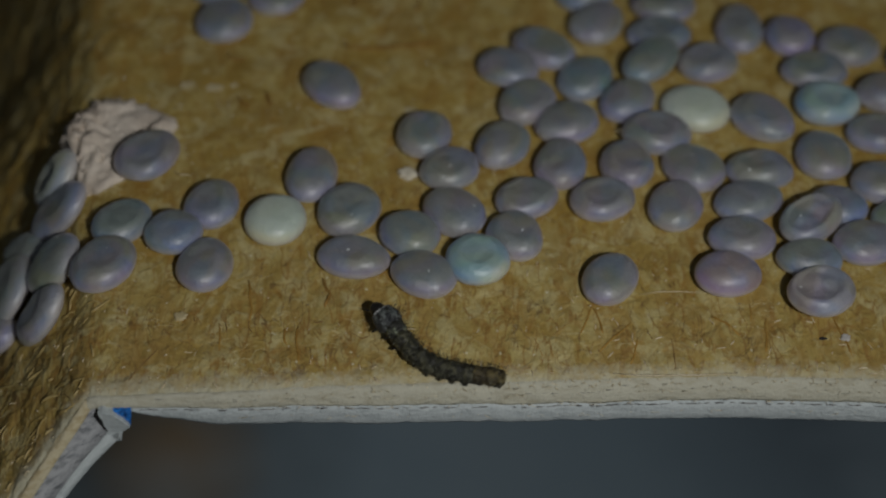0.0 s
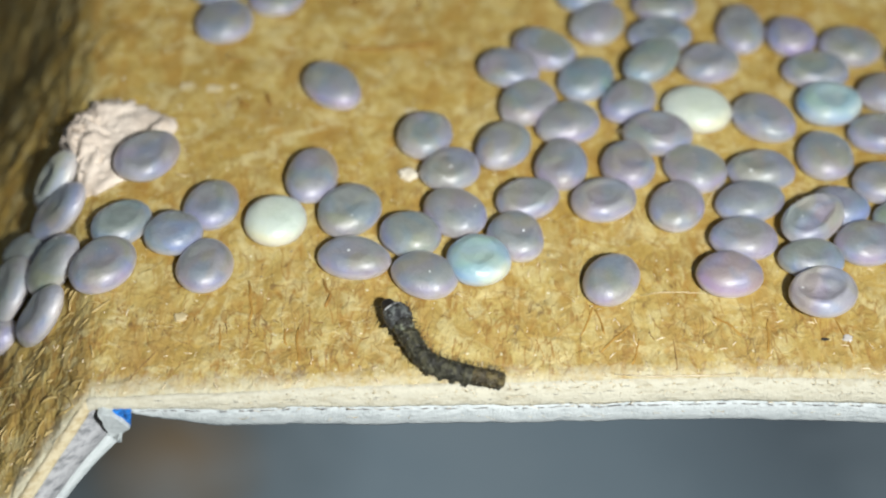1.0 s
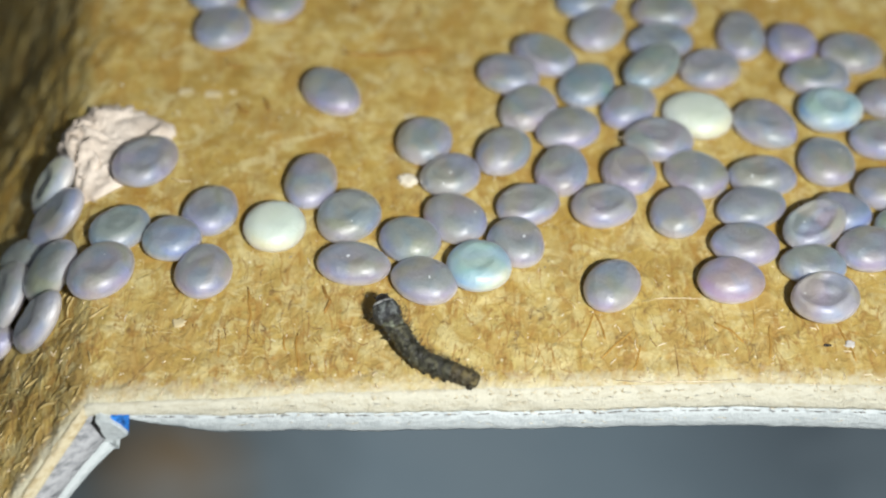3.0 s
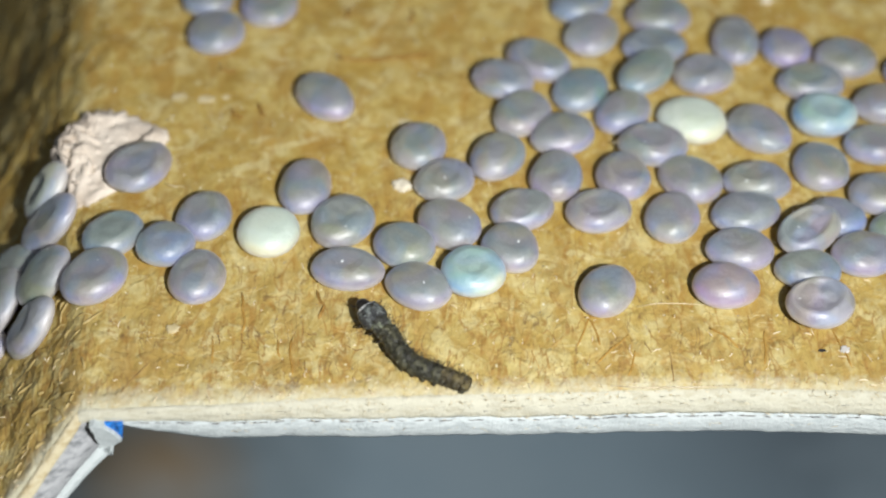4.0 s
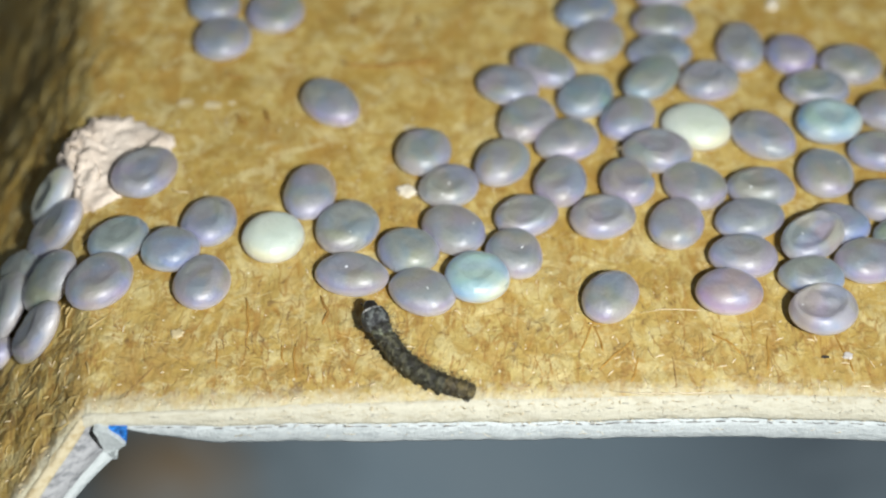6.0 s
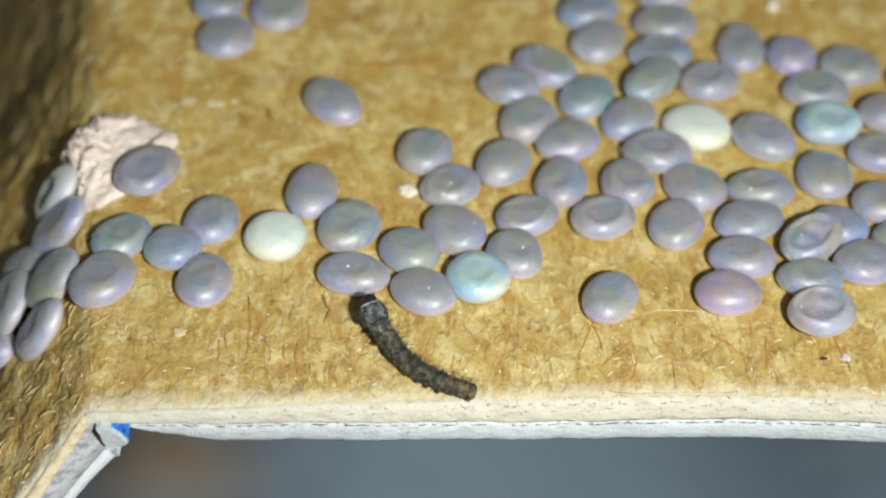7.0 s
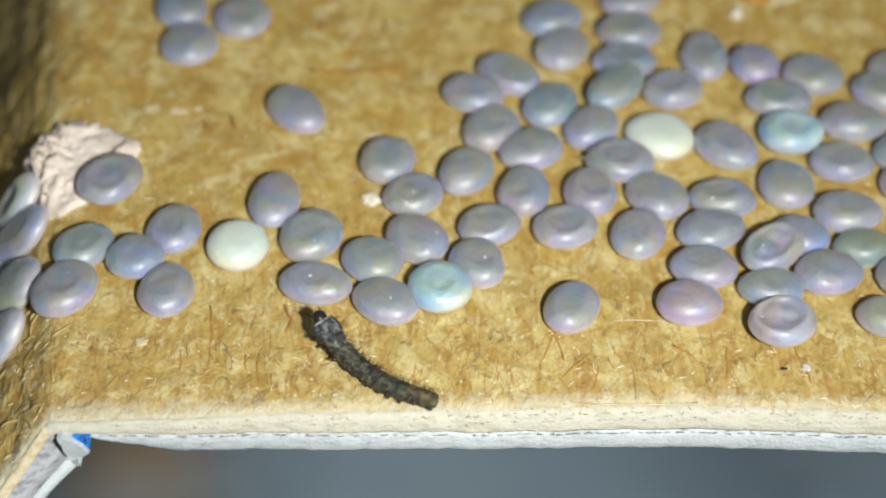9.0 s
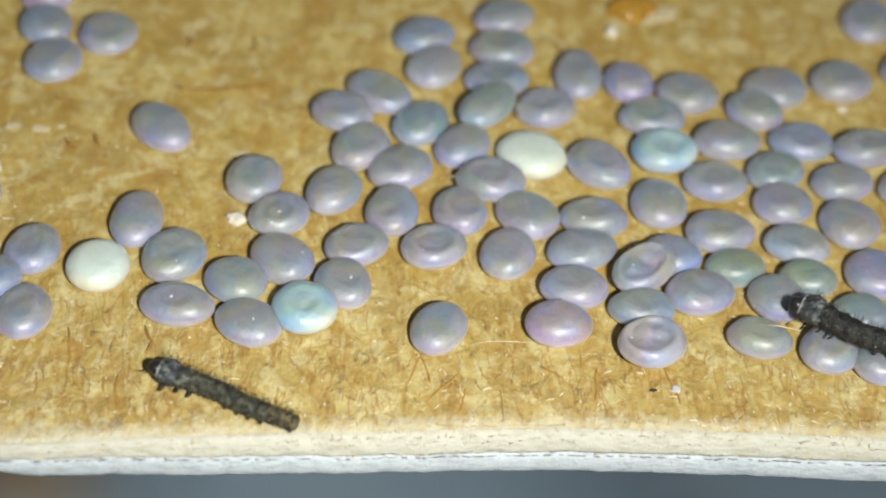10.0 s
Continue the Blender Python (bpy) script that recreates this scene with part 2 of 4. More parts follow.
RUST_FIBRE = plain_material("rusty_fibre", (0.29, 0.17, 0.045), (0.48, 0.34, 0.12), 2.5, 0.7, 0.3, 0)
PALE_FIBRE = plain_material("pale_fibre", (0.58, 0.47, 0.28), (0.77, 0.69, 0.50), 3, 0.5, 0.4, 0)
GAP = plain_material("ply_shadow_dirt", (0.10, 0.10, 0.10), (0.28, 0.27, 0.25), 6, 0.9, 0.1, 0)
# black for the slit's shade and for one real speck
GAP_DARK = plain_material("slit_shade_and_speck", (0.012, 0.012, 0.012), (0.06, 0.06, 0.06), 6, 0.9, 0.1, 0)
BLUE_INK = plain_material("blue_print", (0.002, 0.012, 0.08), (0.03, 0.30, 0.95), 13, 0.5, 0.4, 0.0)
def larva_material(name, dark, light, at, rough=0.45):
    m = Mat(name, rough, 0.5, own=True)
    n = m.noise(6.5, 5, 0.62, 0.5)
    c = m.ramp(n, (0.3, dark), (at, tuple(v * 2.2 for v in dark)), (at + 0.16, light))
    m.put("Base Color", c)
    m.put("Roughness", m.ramp(m.noise(11, 3), (0.35, 0.3), (0.65, 0.7)))
    m.bump(m.math("ADD", n, m.noise(18, 3)), 0.05, 1.0)
    return m.m


SKIN = larva_material("larva_skin", (0.012, 0.012, 0.008), (0.105, 0.102, 0.058), 0.48)
SKIN_BLACK = larva_material("larva_black_skin", (0.006, 0.006, 0.005), (0.045, 0.043, 0.033), 0.52, 0.3)
SKIN_TAIL = larva_material("larva_tail_skin", (0.020, 0.016, 0.008), (0.15, 0.12, 0.048), 0.47)
SKIN_PALE = larva_material("larva_pale_skin", (0.018, 0.018, 0.015), (0.24, 0.27, 0.18), 0.48)
SHIELD = larva_material("larva_shield", (0.016, 0.017, 0.018), (0.19, 0.215, 0.20), 0.50)
HEAD = plain_material("larva_head", (0.008, 0.007, 0.006), (0.026, 0.022, 0.018), 6, 0.28, 0.5, 0.03)
HAIR = plain_material("larva_hair", (0.02, 0.017, 0.012), (0.07, 0.055, 0.035), 9, 0.5, 0.3, 0)
WART = plain_material("larva_wart", (0.05, 0.055, 0.04), (0.24, 0.25, 0.18), 8, 0.5, 0.4, 0.0)
COLLAR = plain_material("larva_collar", (0.04, 0.04, 0.04), (0.42, 0.43, 0.42), 8, 0.5, 0.4, 0.02)


# ---- mesh helpers ----
def part(name, bm, material, parent=None, label=""):
    """Links a bmesh, given in millimetres, as one mesh object under a thing or part."""
    bmesh.ops.scale(bm, vec=(S, S, S), verts=bm.verts)
    me = bpy.data.meshes.new(name)
    bm.to_mesh(me)
    bm.free()
    return linked(name, me, material, parent, label)


def linked(name, me, material, parent=None, label=""):
    for p in me.polygons:
        p.use_smooth = True
    me.materials.append(material)
    ob = new(name, me)
    ob.parent = parent
    if label:
        tagged(ob, label)
    return ob


def sheet(name, rows, material, parent=None, label=""):
    """A grid surface through rows of points in millimetres."""
    n, m = len(rows), len(rows[0])
    verts = [(p[0] * S, p[1] * S, p[2] * S) for r in rows for p in r]
    faces = [(i * m + j, i * m + j + 1, (i + 1) * m + j + 1, (i + 1) * m + j) for i in range(n - 1) for j in range(m - 1)]
    me = bpy.data.meshes.new(name)
    me.from_pydata(verts, [], faces)
    me.update()
    return linked(name, me, material, parent, label)


def strands(name, lines, material, parent=None, label=""):
    """Thin three-sided tubes along lines of points, each with its own thickness: one joined mesh."""
    verts, faces = [], []
    for pts, r in lines:
        base = len(verts)
        for i, p in enumerate(pts):
            d = (Vector(pts[min(i + 1, len(pts) - 1)]) - Vector(pts[max(i - 1, 0)])).normalized()
            u = d.cross(Vector((0, 0, 1)))
            u = u.normalized() if u.length > 1e-4 else Vector((1, 0, 0))
            w = u.cross(d)
            k = r * (0.35 if i in (0, len(pts) - 1) else 1)
            for a in (90, 210, 330):
                v = Vector(p) + (u * math.cos(radians(a)) + w * math.sin(radians(a))) * k
                verts.append(v * S)
        for i in range(len(pts) - 1):
            for j in range(3):
                a, b = base + 3 * i + j, base + 3 * i + (j + 1) % 3
                faces.append((a, b, b + 3, a + 3))
        faces.append((base + 2, base + 1, base))
        e = base + 3 * (len(pts) - 1)
        faces.append((e, e + 1, e + 2))
    me = bpy.data.meshes.new(name)
    me.from_pydata(verts, [], faces)
    me.update()
    return linked(name, me, material, parent, label)


# ---- the cardboard: a flat panel that folds down into a flap ----


def fold_x(y):
    return -5.66 - 0.068 * y + 0.06 * min(4.0, max(0.0, y - 2.0))


def bend(y):
    """Radius of the fold: crisp at the cut, slacker further back."""
    return 0.6 + 0.2 * min(4.0, max(0.0, y - 2.0))


def slope(y):
    k = min(1.0, max(0.0, (2.6 - y) / 2.6))  # splayed at the cut
    return radians(min(59, max(44, 44 + 3.5 * (y - 6.5))) - 6 * k * k * (3 - 2 * k))


def edge_y(x):
    d = x - 6.5  # the cut swings forward on the far side
    return 0.20 + 0.04 * x - 0.034 * (d + math.sqrt(d * d + 1))


def face(q, y):
    """Point and outward normal of the kraft face, q along the panel from the fold (negative: down the flap)."""
    x, a = fold_x(y), slope(y)
    if q >= 0:
        return Vector((x + q, y, 0)), Vector((0, 0, 1))
    s, r = -q, bend(y)
    b = min(s / r, a)
    rest = max(0.0, s - r * a)
    u = r * math.sin(b) + rest * math.cos(a)
    z = -r * (1 - math.cos(b)) - rest * math.sin(a)
    return Vector((x - u, y, z)), Vector((-math.sin(b), 0, math.cos(b)))


def height(x, y):
    """Height of the kraft face at a place."""
    u, a, r = fold_x(y) - x, slope(y), bend(y)
    if u <= 0:
        return 0.0
    if u < r * math.sin(a):
        return -(r - math.sqrt(r * r - u * u))
    return -r * (1 - math.cos(a)) - (u - r * math.sin(a)) * math.tan(a)


def wobble(x, y, z=0.0):
    return noise.noise((x, y, z))


def squeeze(q):
    """How far the cut edge is pressed flat, most at the fold."""
    return math.exp(-(((q - 0.5) / 4.0) ** 2)) if q > 0 else 0.985 * math.exp(q / 1.5)


def front(q):
    """Where the cut edge runs, with its small unevenness."""
    x = fold_x(0.2) + q
    return edge_y(max(x, -6.0)) + 1.0 * min(0.0, q + 0.25) - 0.06 * math.exp(-(((q - 0.5) / 2.0) ** 2)) - 0.11 * squeeze(q) + 0.035 * wobble(x * 0.8, 3.1) + 0.02 * wobble(x * 3.1, 7.7)


def relief(q, y):
    rough = 1 + 1.3 * min(1.0, max(0.0, 0.4 - q) / 1.2)  # crumpled over the fold
    return rough * 0.030 * wobble(q * 1.1, y * 1.1, 2) + rough * 0.022 * wobble(q * 3.3, y * 2.4, 5) + rough * 0.012 * wobble(q * 8, y * 6, 9)


def cardboard():
    box = tagged(new("cardboard_panel"), "brown kraft cardboard panel with frayed white cut edge and folded flap", "cardboard")
    qs = [-14 + 0.085 * i for i in range(int(37 / 0.085))]
    vs = [0.0, 0.03, 0.07, 0.12] + [0.2 + 0.085 * j for j in range(175)] + [15.6 + k for k in range(11)]
    rows = []
    for v in vs:
        row = []
        for q in qs:
            y = front(q) + v * (26 - front(q)) / 25.6
            p, n = face(q, y)
            row.append(p + n * (relief(q, y) * min(1, v / 0.3) - 0.05 * math.exp(-((v / 0.10) ** 2))))
        rows.append(row)
    sheet("kraft_face", rows, KRAFT, box, "rough brown kraft paper face")

    def thickness(q):
        """The board is pinched where it folds."""
        return 0.96 + 0.014 * q - 0.32 * math.exp(-(q ** 2)) - 0.05 * math.exp(-((q / 2.5) ** 2)) if q > 0 else 0.55 + 0.04 * math.exp(q / 0.9)

    rim = [(0.06, 0.06), (0.0, 0.045), (-0.08, 0.085), (-0.15, 0.17), (-0.20, 0.26), (-0.23, 0.36), (-0.23, 0.41), (-0.1, 0.45)]

    def strip(name, profile, material, label, seed, amount, lo=-14.0, hi=23.0, swell=0.0, taper=False):
        out = []
        for k, (dy, depth) in enumerate(profile):
            row = []
            for q in [lo + 0.06 * i for i in range(int((hi - lo) / 0.06))]:
                y = front(q)
                thin = thickness(q) + swell * math.exp(min(0.0, q) / 0.9)
                p, n = face(q, y)
                g = squeeze(q)
                d = depth * (1 - 0.27 * g) if rim is profile else depth - 0.11 * g * max(0.0, (0.95 - depth) / 0.54)
                if taper:  # torn away towards the fold
                    d = 0.41 - 0.11 * g + (d - 0.41 + 0.11 * g) * max(0.02, min(1.0, (q - 0.5) / 1.5)) ** 0.6
                j = amount * (wobble(q * 1.7, k * 3.3, seed) + 0.7 * wobble(q * 6, k * 5.1, seed + 2) + 0.4 * wobble(q * 15, k * 9, seed + 4))
                if taper and d > 0.6:
                    d -= 0.07 * math.exp(-(((q - 2.2) / 1.6) ** 2))
                row.append(p + Vector((0, dy * (1 - 0.45 * g) + j, 0)) - n * (d * thin + 0.5 * j))
            out.append(row)
        sheet(name, out, material, box, label)

    strip("upper_ply", rim, PLY_UP, "cream upper ply of the cut edge", 11, 0.022, lo=-0.26)
    strip("flap_ply", rim, PLY_FLAP, "tan upper ply of the flap's cut edge", 11, 0.05, hi=-0.20)
    strip("lower_ply", [(-0.1, 0.41), (-0.235, 0.435), (-0.275, 0.52), (-0.295, 0.70), (-0.285, 0.82), (-0.25, 0.90), (-0.1, 0.94), (3.0, 0.95), (14.5, 0.95)], PLY_LOW, "white lower ply of the cut edge", 23, 0.02, lo=0.12, taper=True)
    strip("flap_core", [(0.1, 0.38), (-0.20, 0.42), (-0.20, 0.70), (-0.19, 1.0), (0.1, 1.05)], LINER, "grey core of the flap's cut edge", 31, 0.03, hi=-0.02, swell=0.30)
    strip("flap_liner", [(0.1, 0.98), (-0.22, 1.02), (-0.25, 1.12), (-0.23, 1.25), (-0.1, 1.30), (0.3, 1.3)], PLY_LOW, "white liner of the flap's cut edge", 37, 0.03, hi=0.34, swell=0.38)

    # where the flap's liner is folded over: a white tip, a dark piece put in for the slit's shade, and printed paper
    # showing behind
    def scrap(name, outline, y, deep, material, label):
        bm = bmesh.new()
        loops = [[bm.verts.new((u, y + dy + 0.03 * wobble(u * 5, v * 5, 3), v)) for u, v in outline] for dy in (0.0, deep)]
        bm.faces.new(loops[0])
        bm.faces.new(loops[1][::-1])
        for k in range(len(outline)):
            i = (k + 1) % len(outline)
            bm.faces.new((loops[0][k], loops[1][k], loops[1][i], loops[0][i]))
        bmesh.ops.recalc_face_normals(bm, faces=bm.faces)
        bmesh.ops.bevel(bm, geom=bm.edges[:], offset=0.012, segments=1, affect="EDGES")
        ob = part(name, bm, material, box, label)
        for p in ob.data.polygons:
            p.use_smooth = False
        return ob

    scrap("folded_tip", ((-5.68, -0.16), (-5.58, -0.12), (-5.50, -0.17), (-5.40, -0.18), (-5.33, -0.26), (-5.22, -0.38), (-5.12, -0.57), (-5.24, -0.70), (-5.56, -0.83), (-5.60, -0.55), (-5.64, -0.26)), -0.48, 0.32, PLY_LOW, "folded white tip of the flap's liner")
    scrap("slit", ((-5.72, -0.22), (-5.66, -0.20), (-5.60, -0.33), (-5.59, -0.52), (-5.53, -0.72), (-5.60, -0.62), (-5.68, -0.40)), -0.50, 0.2, GAP_DARK, "dark piece for the shaded slit between flap core and folded tip")
    scrap("printed_scrap", ((-5.42, -0.18), (-5.26, -0.18), (-5.08, -0.19), (-5.10, -0.40), (-5.13, -0.64), (-5.30, -0.40)), -0.40, 0.12, BLUE_INK, "scrap of blue printed outer paper")

    # fibres lying on the paper and bristling from the cut
    def lines(count, ymin, ymax, lo, hi, thick, upright, lift):
        got = []
        for _ in range(count):
            q = rng.uniform(-3.5, 20)
            y = ymin + (ymax - ymin) * rng.random() ** 1.9 + front(q)
            a = rng.gauss(math.pi / 2, 0.32) if rng.random() < upright else rng.uniform(0, math.pi)
            length = rng.uniform(lo, hi)
            curl = rng.uniform(-1.1, 1.1)
            pts = []
            for i in range(5):
                p, n = face(q, y)
                pts.append(p + n * (relief(q, y) + lift * (0.6 + math.sin(i / 4 * math.pi))))
                q += math.cos(a) * length / 4
                y = max(y + math.sin(a) * length / 4, front(q) + 0.02)
                a += curl / 4
            got.append((pts, thick * rng.uniform(0.6, 1.3)))
        return got

    tagged(strands("dark_fibre", lines(100, 0.45, 5.5, 0.08, 0.34, 0.012, 0.75, -0.004), DARK_FIBRE, box, "short dark paper fibres"), kind="stuff")
    tagged(strands("rusty_fibre", lines(130, 0.45, 3.6, 0.20, 0.80, 0.027, 0.85, -0.011), RUST_FIBRE, box, "rust-brown paper fibres"), kind="stuff")
    tagged(strands("pale_fibre", lines(300, 0.05, 7, 0.04, 0.20, 0.015, 0.4, 0.004), PALE_FIBRE, box, "pale glinting paper fibres"), kind="stuff")
    # raised wrinkles and matted strands of the flap, where the paper was stretched by the fold
    wrinkles = []
    for _ in range(75):
        q = rng.uniform(-3.0, -0.12)
        y = front(q) + 0.35 + 5.2 * rng.random() ** 1.3
        a, length, curl = rng.gauss(0.55, 0.5), rng.uniform(0.15, 0.65), rng.uniform(-1.3, 1.3)
        thick = rng.uniform(0.018, 0.042)
        run = []
        for i in range(6):
            p, n = face(q, y)
            run.append(p + n * (relief(q, y) + thick * (0.9 * math.sin(math.pi * i / 5) - 0.55)))
            q += math.cos(a) * length / 5
            y = max(y + math.sin(a) * length / 5, front(q) + 0.2)
            a += curl / 5
        wrinkles.append((run, thick))
    tagged(strands("wrinkle", wrinkles, WRINKLE, box, "raised wrinkled strands on the folded flap"), kind="stuff")
    fray = []
    for _ in range(220):
        q = rng.uniform(2.2, 20)
        p, n = face(q, front(q))
        d = rng.choice((0.05, 0.2, 0.40, 0.43, 0.7))
        p = p + Vector((0, (-0.12 - 0.15 * min(1, d * 2)) * (1 - 0.45 * squeeze(q)), 0)) - n * d * (1 - 0.27 * squeeze(q))
        l = rng.uniform(0.03, 0.10)
        fray.append(([p, p + Vector((rng.uniform(-l, l), -0.3 * l, rng.uniform(-l, l) * 0.5)), p + Vector((rng.uniform(-1, 1) * l * 2, -0.5 * l, rng.uniform(-l, l)))], 0.006))
    tagged(strands("frayed_fibre", fray, PALE_FIBRE, box, "frayed fibres of the cut edge"), kind="stuff")
    dashes = []
    for _ in range(150):
        q = rng.uniform(0.4, 20)
        run = []
        for i in range(4):
            p, n = face(q, front(q))
            run.append(p + Vector((0, -0.285 * (1 - 0.45 * squeeze(q)), 0)) - n * ((0.425 + rng.uniform(-0.012, 0.012)) * (1 - 0.27 * squeeze(q)) * thickness(q)))
            q += rng.uniform(0.01, 0.07)
        dashes.append((run, rng.uniform(0.006, 0.016)))
    tagged(strands("ply_gap", dashes, GAP, box, "dark broken line between the two plies"), kind="stuff")
    # fuzz that hides the line between the kraft face and the cut
    for name, material, label, count, lo, hi, k in (("pale_fuzz", PALE_FIBRE, "pale paper fuzz along the cut", 300, -0.05, 0.16, 0.012), ("tan_fuzz", TAN_FUZZ, "tan paper fuzz along the cut", 100, -0.15, 0.04, 0.02)):
        fuzz = []
        for _ in range(count):
            q = rng.uniform(-3.5, 20)
            run = []
            v = rng.uniform(lo, hi)
            for i in range(3):
                p, n = face(q, front(q) + max(v, 0.0))
                lie = min(1.0, max(0.0, -v / 0.15))
                run.append(p + Vector((0, min(v, 0.0) * (1 - 0.45 * squeeze(q)), 0)) + n * (0.004 - 0.05 * (v < 0.1) - 0.10 * lie ** 1.5 * thickness(q)))
                q += rng.uniform(-0.05, 0.07)
                v += rng.uniform(-0.05, 0.03)
            fuzz.append((run, k * rng.uniform(0.5, 1.2)))
        tagged(strands(name, fuzz, material, box, label), kind="stuff")
    specks = []
    for _ in range(55):
        q = rng.uniform(0.3, 20)
        p, n = face(q, front(q))
        d = rng.gauss(0.19, 0.02) if rng.random() < 0.75 else rng.uniform(0.05, 0.45)
        p = p + Vector((0, (-0.075 - 0.175 * min(1, d / 0.38)) * (1 - 0.45 * squeeze(q)), 0)) - n * d * (1 - 0.27 * squeeze(q))
        k = rng.uniform(0.02, 0.16)
        specks.append(([p, p + Vector((k / 2, 0, rng.uniform(-0.008, 0.008))), p + Vector((k, 0, rng.uniform(-0.012, 0.012)))], rng.uniform(0.005, 0.010)))
    tagged(strands("edge_speck", specks, GAP, box, "dark specks in the cut edge"), kind="stuff")
    # long strands pressed into the paper: broad and brown at the back, rusty near the cut, a few dark and thin
    back = (
        ((-1.5, 8.78), (-0.9, 8.72), (-0.2, 8.80), (0.5, 8.97)),
        ((-1.34, 10.3), (-1.30, 10.1), (-1.38, 9.9)),
        ((0.0, 10.35), (0.05, 10.1), (-0.02, 9.8)),
        ((-3.6, 7.3), (-3.5, 7.1), (-3.3, 7.0)),
        ((-3.05, 7.45), (-3.0, 7.2), (-2.9, 7.05)),
        ((-3.9, 8.45), (-3.7, 8.35), (-3.5, 8.38)),
        ((-1.75, 2.6), (-1.6, 2.2), (-1.7, 1.8)),
    )
    rusty = (
        ((3.33, 2.05), (3.22, 1.68), (3.02, 1.22)),
        ((3.33, 1.96), (3.45, 1.59), (3.52, 1.32)),
        ((4.02, 1.61), (3.68, 1.26), (3.33, 0.83)),
        ((4.12, 1.24), (4.06, 0.87), (3.93, 0.58)),
        ((6.55, 1.73), (6.53, 1.29), (6.43, 0.86)),
        ((-3.13, 2.51), (-3.05, 1.97), (-3.04, 1.51)),
        ((-3.62, 1.48), (-3.53, 0.69)),
        ((-2.17, 1.42), (-2.14, 0.93), (-2.14, 0.53)),
        ((-2.42, 1.42), (-2.33, 0.93)),
        ((5.55, 1.76), (5.85, 1.58), (6.08, 1.26)),
        ((6.29, 2.09), (6.26, 1.54)),
        ((7.81, 1.84), (7.96, 1.31), (8.10, 0.79)),
    )
    dark = (
        ((4.31, 1.46), (4.36, 1.31), (4.46, 1.15)),
        ((4.74, 1.25), (4.77, 0.88), (4.76, 0.45)),
        ((-3.05, 1.57), (-3.06, 1.39), (-2.98, 1.27)),
        ((-3.53, 1.49), (-3.46, 1.17)),
        ((-4.69, 0.90), (-4.95, 0.51), (-5.21, 0.06)),
        ((-1.91, 0.93), (-1.87, 0.67), (-1.92, 0.48)),
        ((-1.96, 1.60), (-1.83, 1.51), (-1.67, 1.54)),
        ((-4.09, 1.62), (-4.07, 1.44)),
        ((5.89, 1.52), (6.01, 1.39)),
        ((-1.20, 1.33), (-0.98, 1.20), (-0.83, 1.24)),
    )
    for lot, r, material, label in ((back, 0.065, CREASE, "long brown fibre pressed into the paper"), (rusty, 0.042, RUST_STRAND, "rust-brown fibre pressed into the paper"), (dark, 0.018, DARK_FIBRE, "thin dark fibre pressed into the paper")):
        for pts in lot:
            run = []
            for (xa, ya), (xb, yb) in zip(pts, pts[1:]):
                for k in range(5):
                    x, y = xa + (xb - xa) * k / 5, ya + (yb - ya) * k / 5
                    x, y = x + 0.05 * wobble(x * 3, y * 3, 12), y + 0.04 * wobble(x * 3, y * 3, 15)
                    run.append((x, max(y, edge_y(x) + 0.05), 0.006 - (0.1 if lot is back else 0.25) * r + relief(x - fold_x(y), y) + 0.012 * wobble(x * 5, y * 5, 18)))
            strands("pressed_fibre", [(run, r * (0.8 + 0.5 * abs(wobble(pts[0][0], pts[0][1], 4))))], material, box, label)
    for pts, r in ((((4.22, 2.25), (4.6, 2.33), (5.0, 2.34), (5.5, 2.31)), 0.010), (((3.62, 0.42), (4.2, 0.36), (5.2, 0.40), (5.9, 0.45)), 0.018)):
        strands("pale_strand", [([(x, y, 0.03 + relief(x - fold_x(y), y)) for x, y in pts], r)], PALE_FIBRE, box, "thin whitish strand")
    return box


# ---- ground: the tabletop far beneath ----
def ground():
    m = Mat("tabletop", 0.55, 0.4)
    n = m.noise(0.035, 3, 0.5, 0.5)
    c = m.ramp(n, (0.35, (0.135, 0.190, 0.230)), (0.65, (0.200, 0.265, 0.310)))
    for place, reach, most, tone in (((-9.0, 15.8, -24), 8.0, 0.92, (0.035, 0.038, 0.032)), ((14.0, 17.3, -24), 7.5, 0.6, (0.05, 0.062, 0.075)), ((-7.2, 14.6, -24), 3.0, 0.8, (0.25, 0.15, 0.045))):  # painted shade under the card's left and right ends, then a brown stain
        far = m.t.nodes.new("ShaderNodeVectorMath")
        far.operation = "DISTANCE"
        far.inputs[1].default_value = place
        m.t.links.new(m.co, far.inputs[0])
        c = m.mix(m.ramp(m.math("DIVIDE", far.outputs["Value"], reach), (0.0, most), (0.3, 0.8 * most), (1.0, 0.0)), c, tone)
    c = m.mix(m.ramp(m.noise(0.16, 3, 0.5, 0.5), (0.45, 0.0), (0.65, 0.45)), c, (0.22, 0.28, 0.32))
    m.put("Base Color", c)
    m.bump(m.noise(1.5, 4), 0.05, 0.4)
    rows = [[(x + 2.0 * wobble(x * 0.01, y * 0.01), y, -24 + 0.2 * wobble(x * 0.02, y * 0.02)) for x in range(-240, 261, 20)] for y in range(-160, 341, 20)]
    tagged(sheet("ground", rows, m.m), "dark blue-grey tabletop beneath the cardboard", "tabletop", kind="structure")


# ---- eggs ----
RIMS = []  # where eggs touch the flat panel


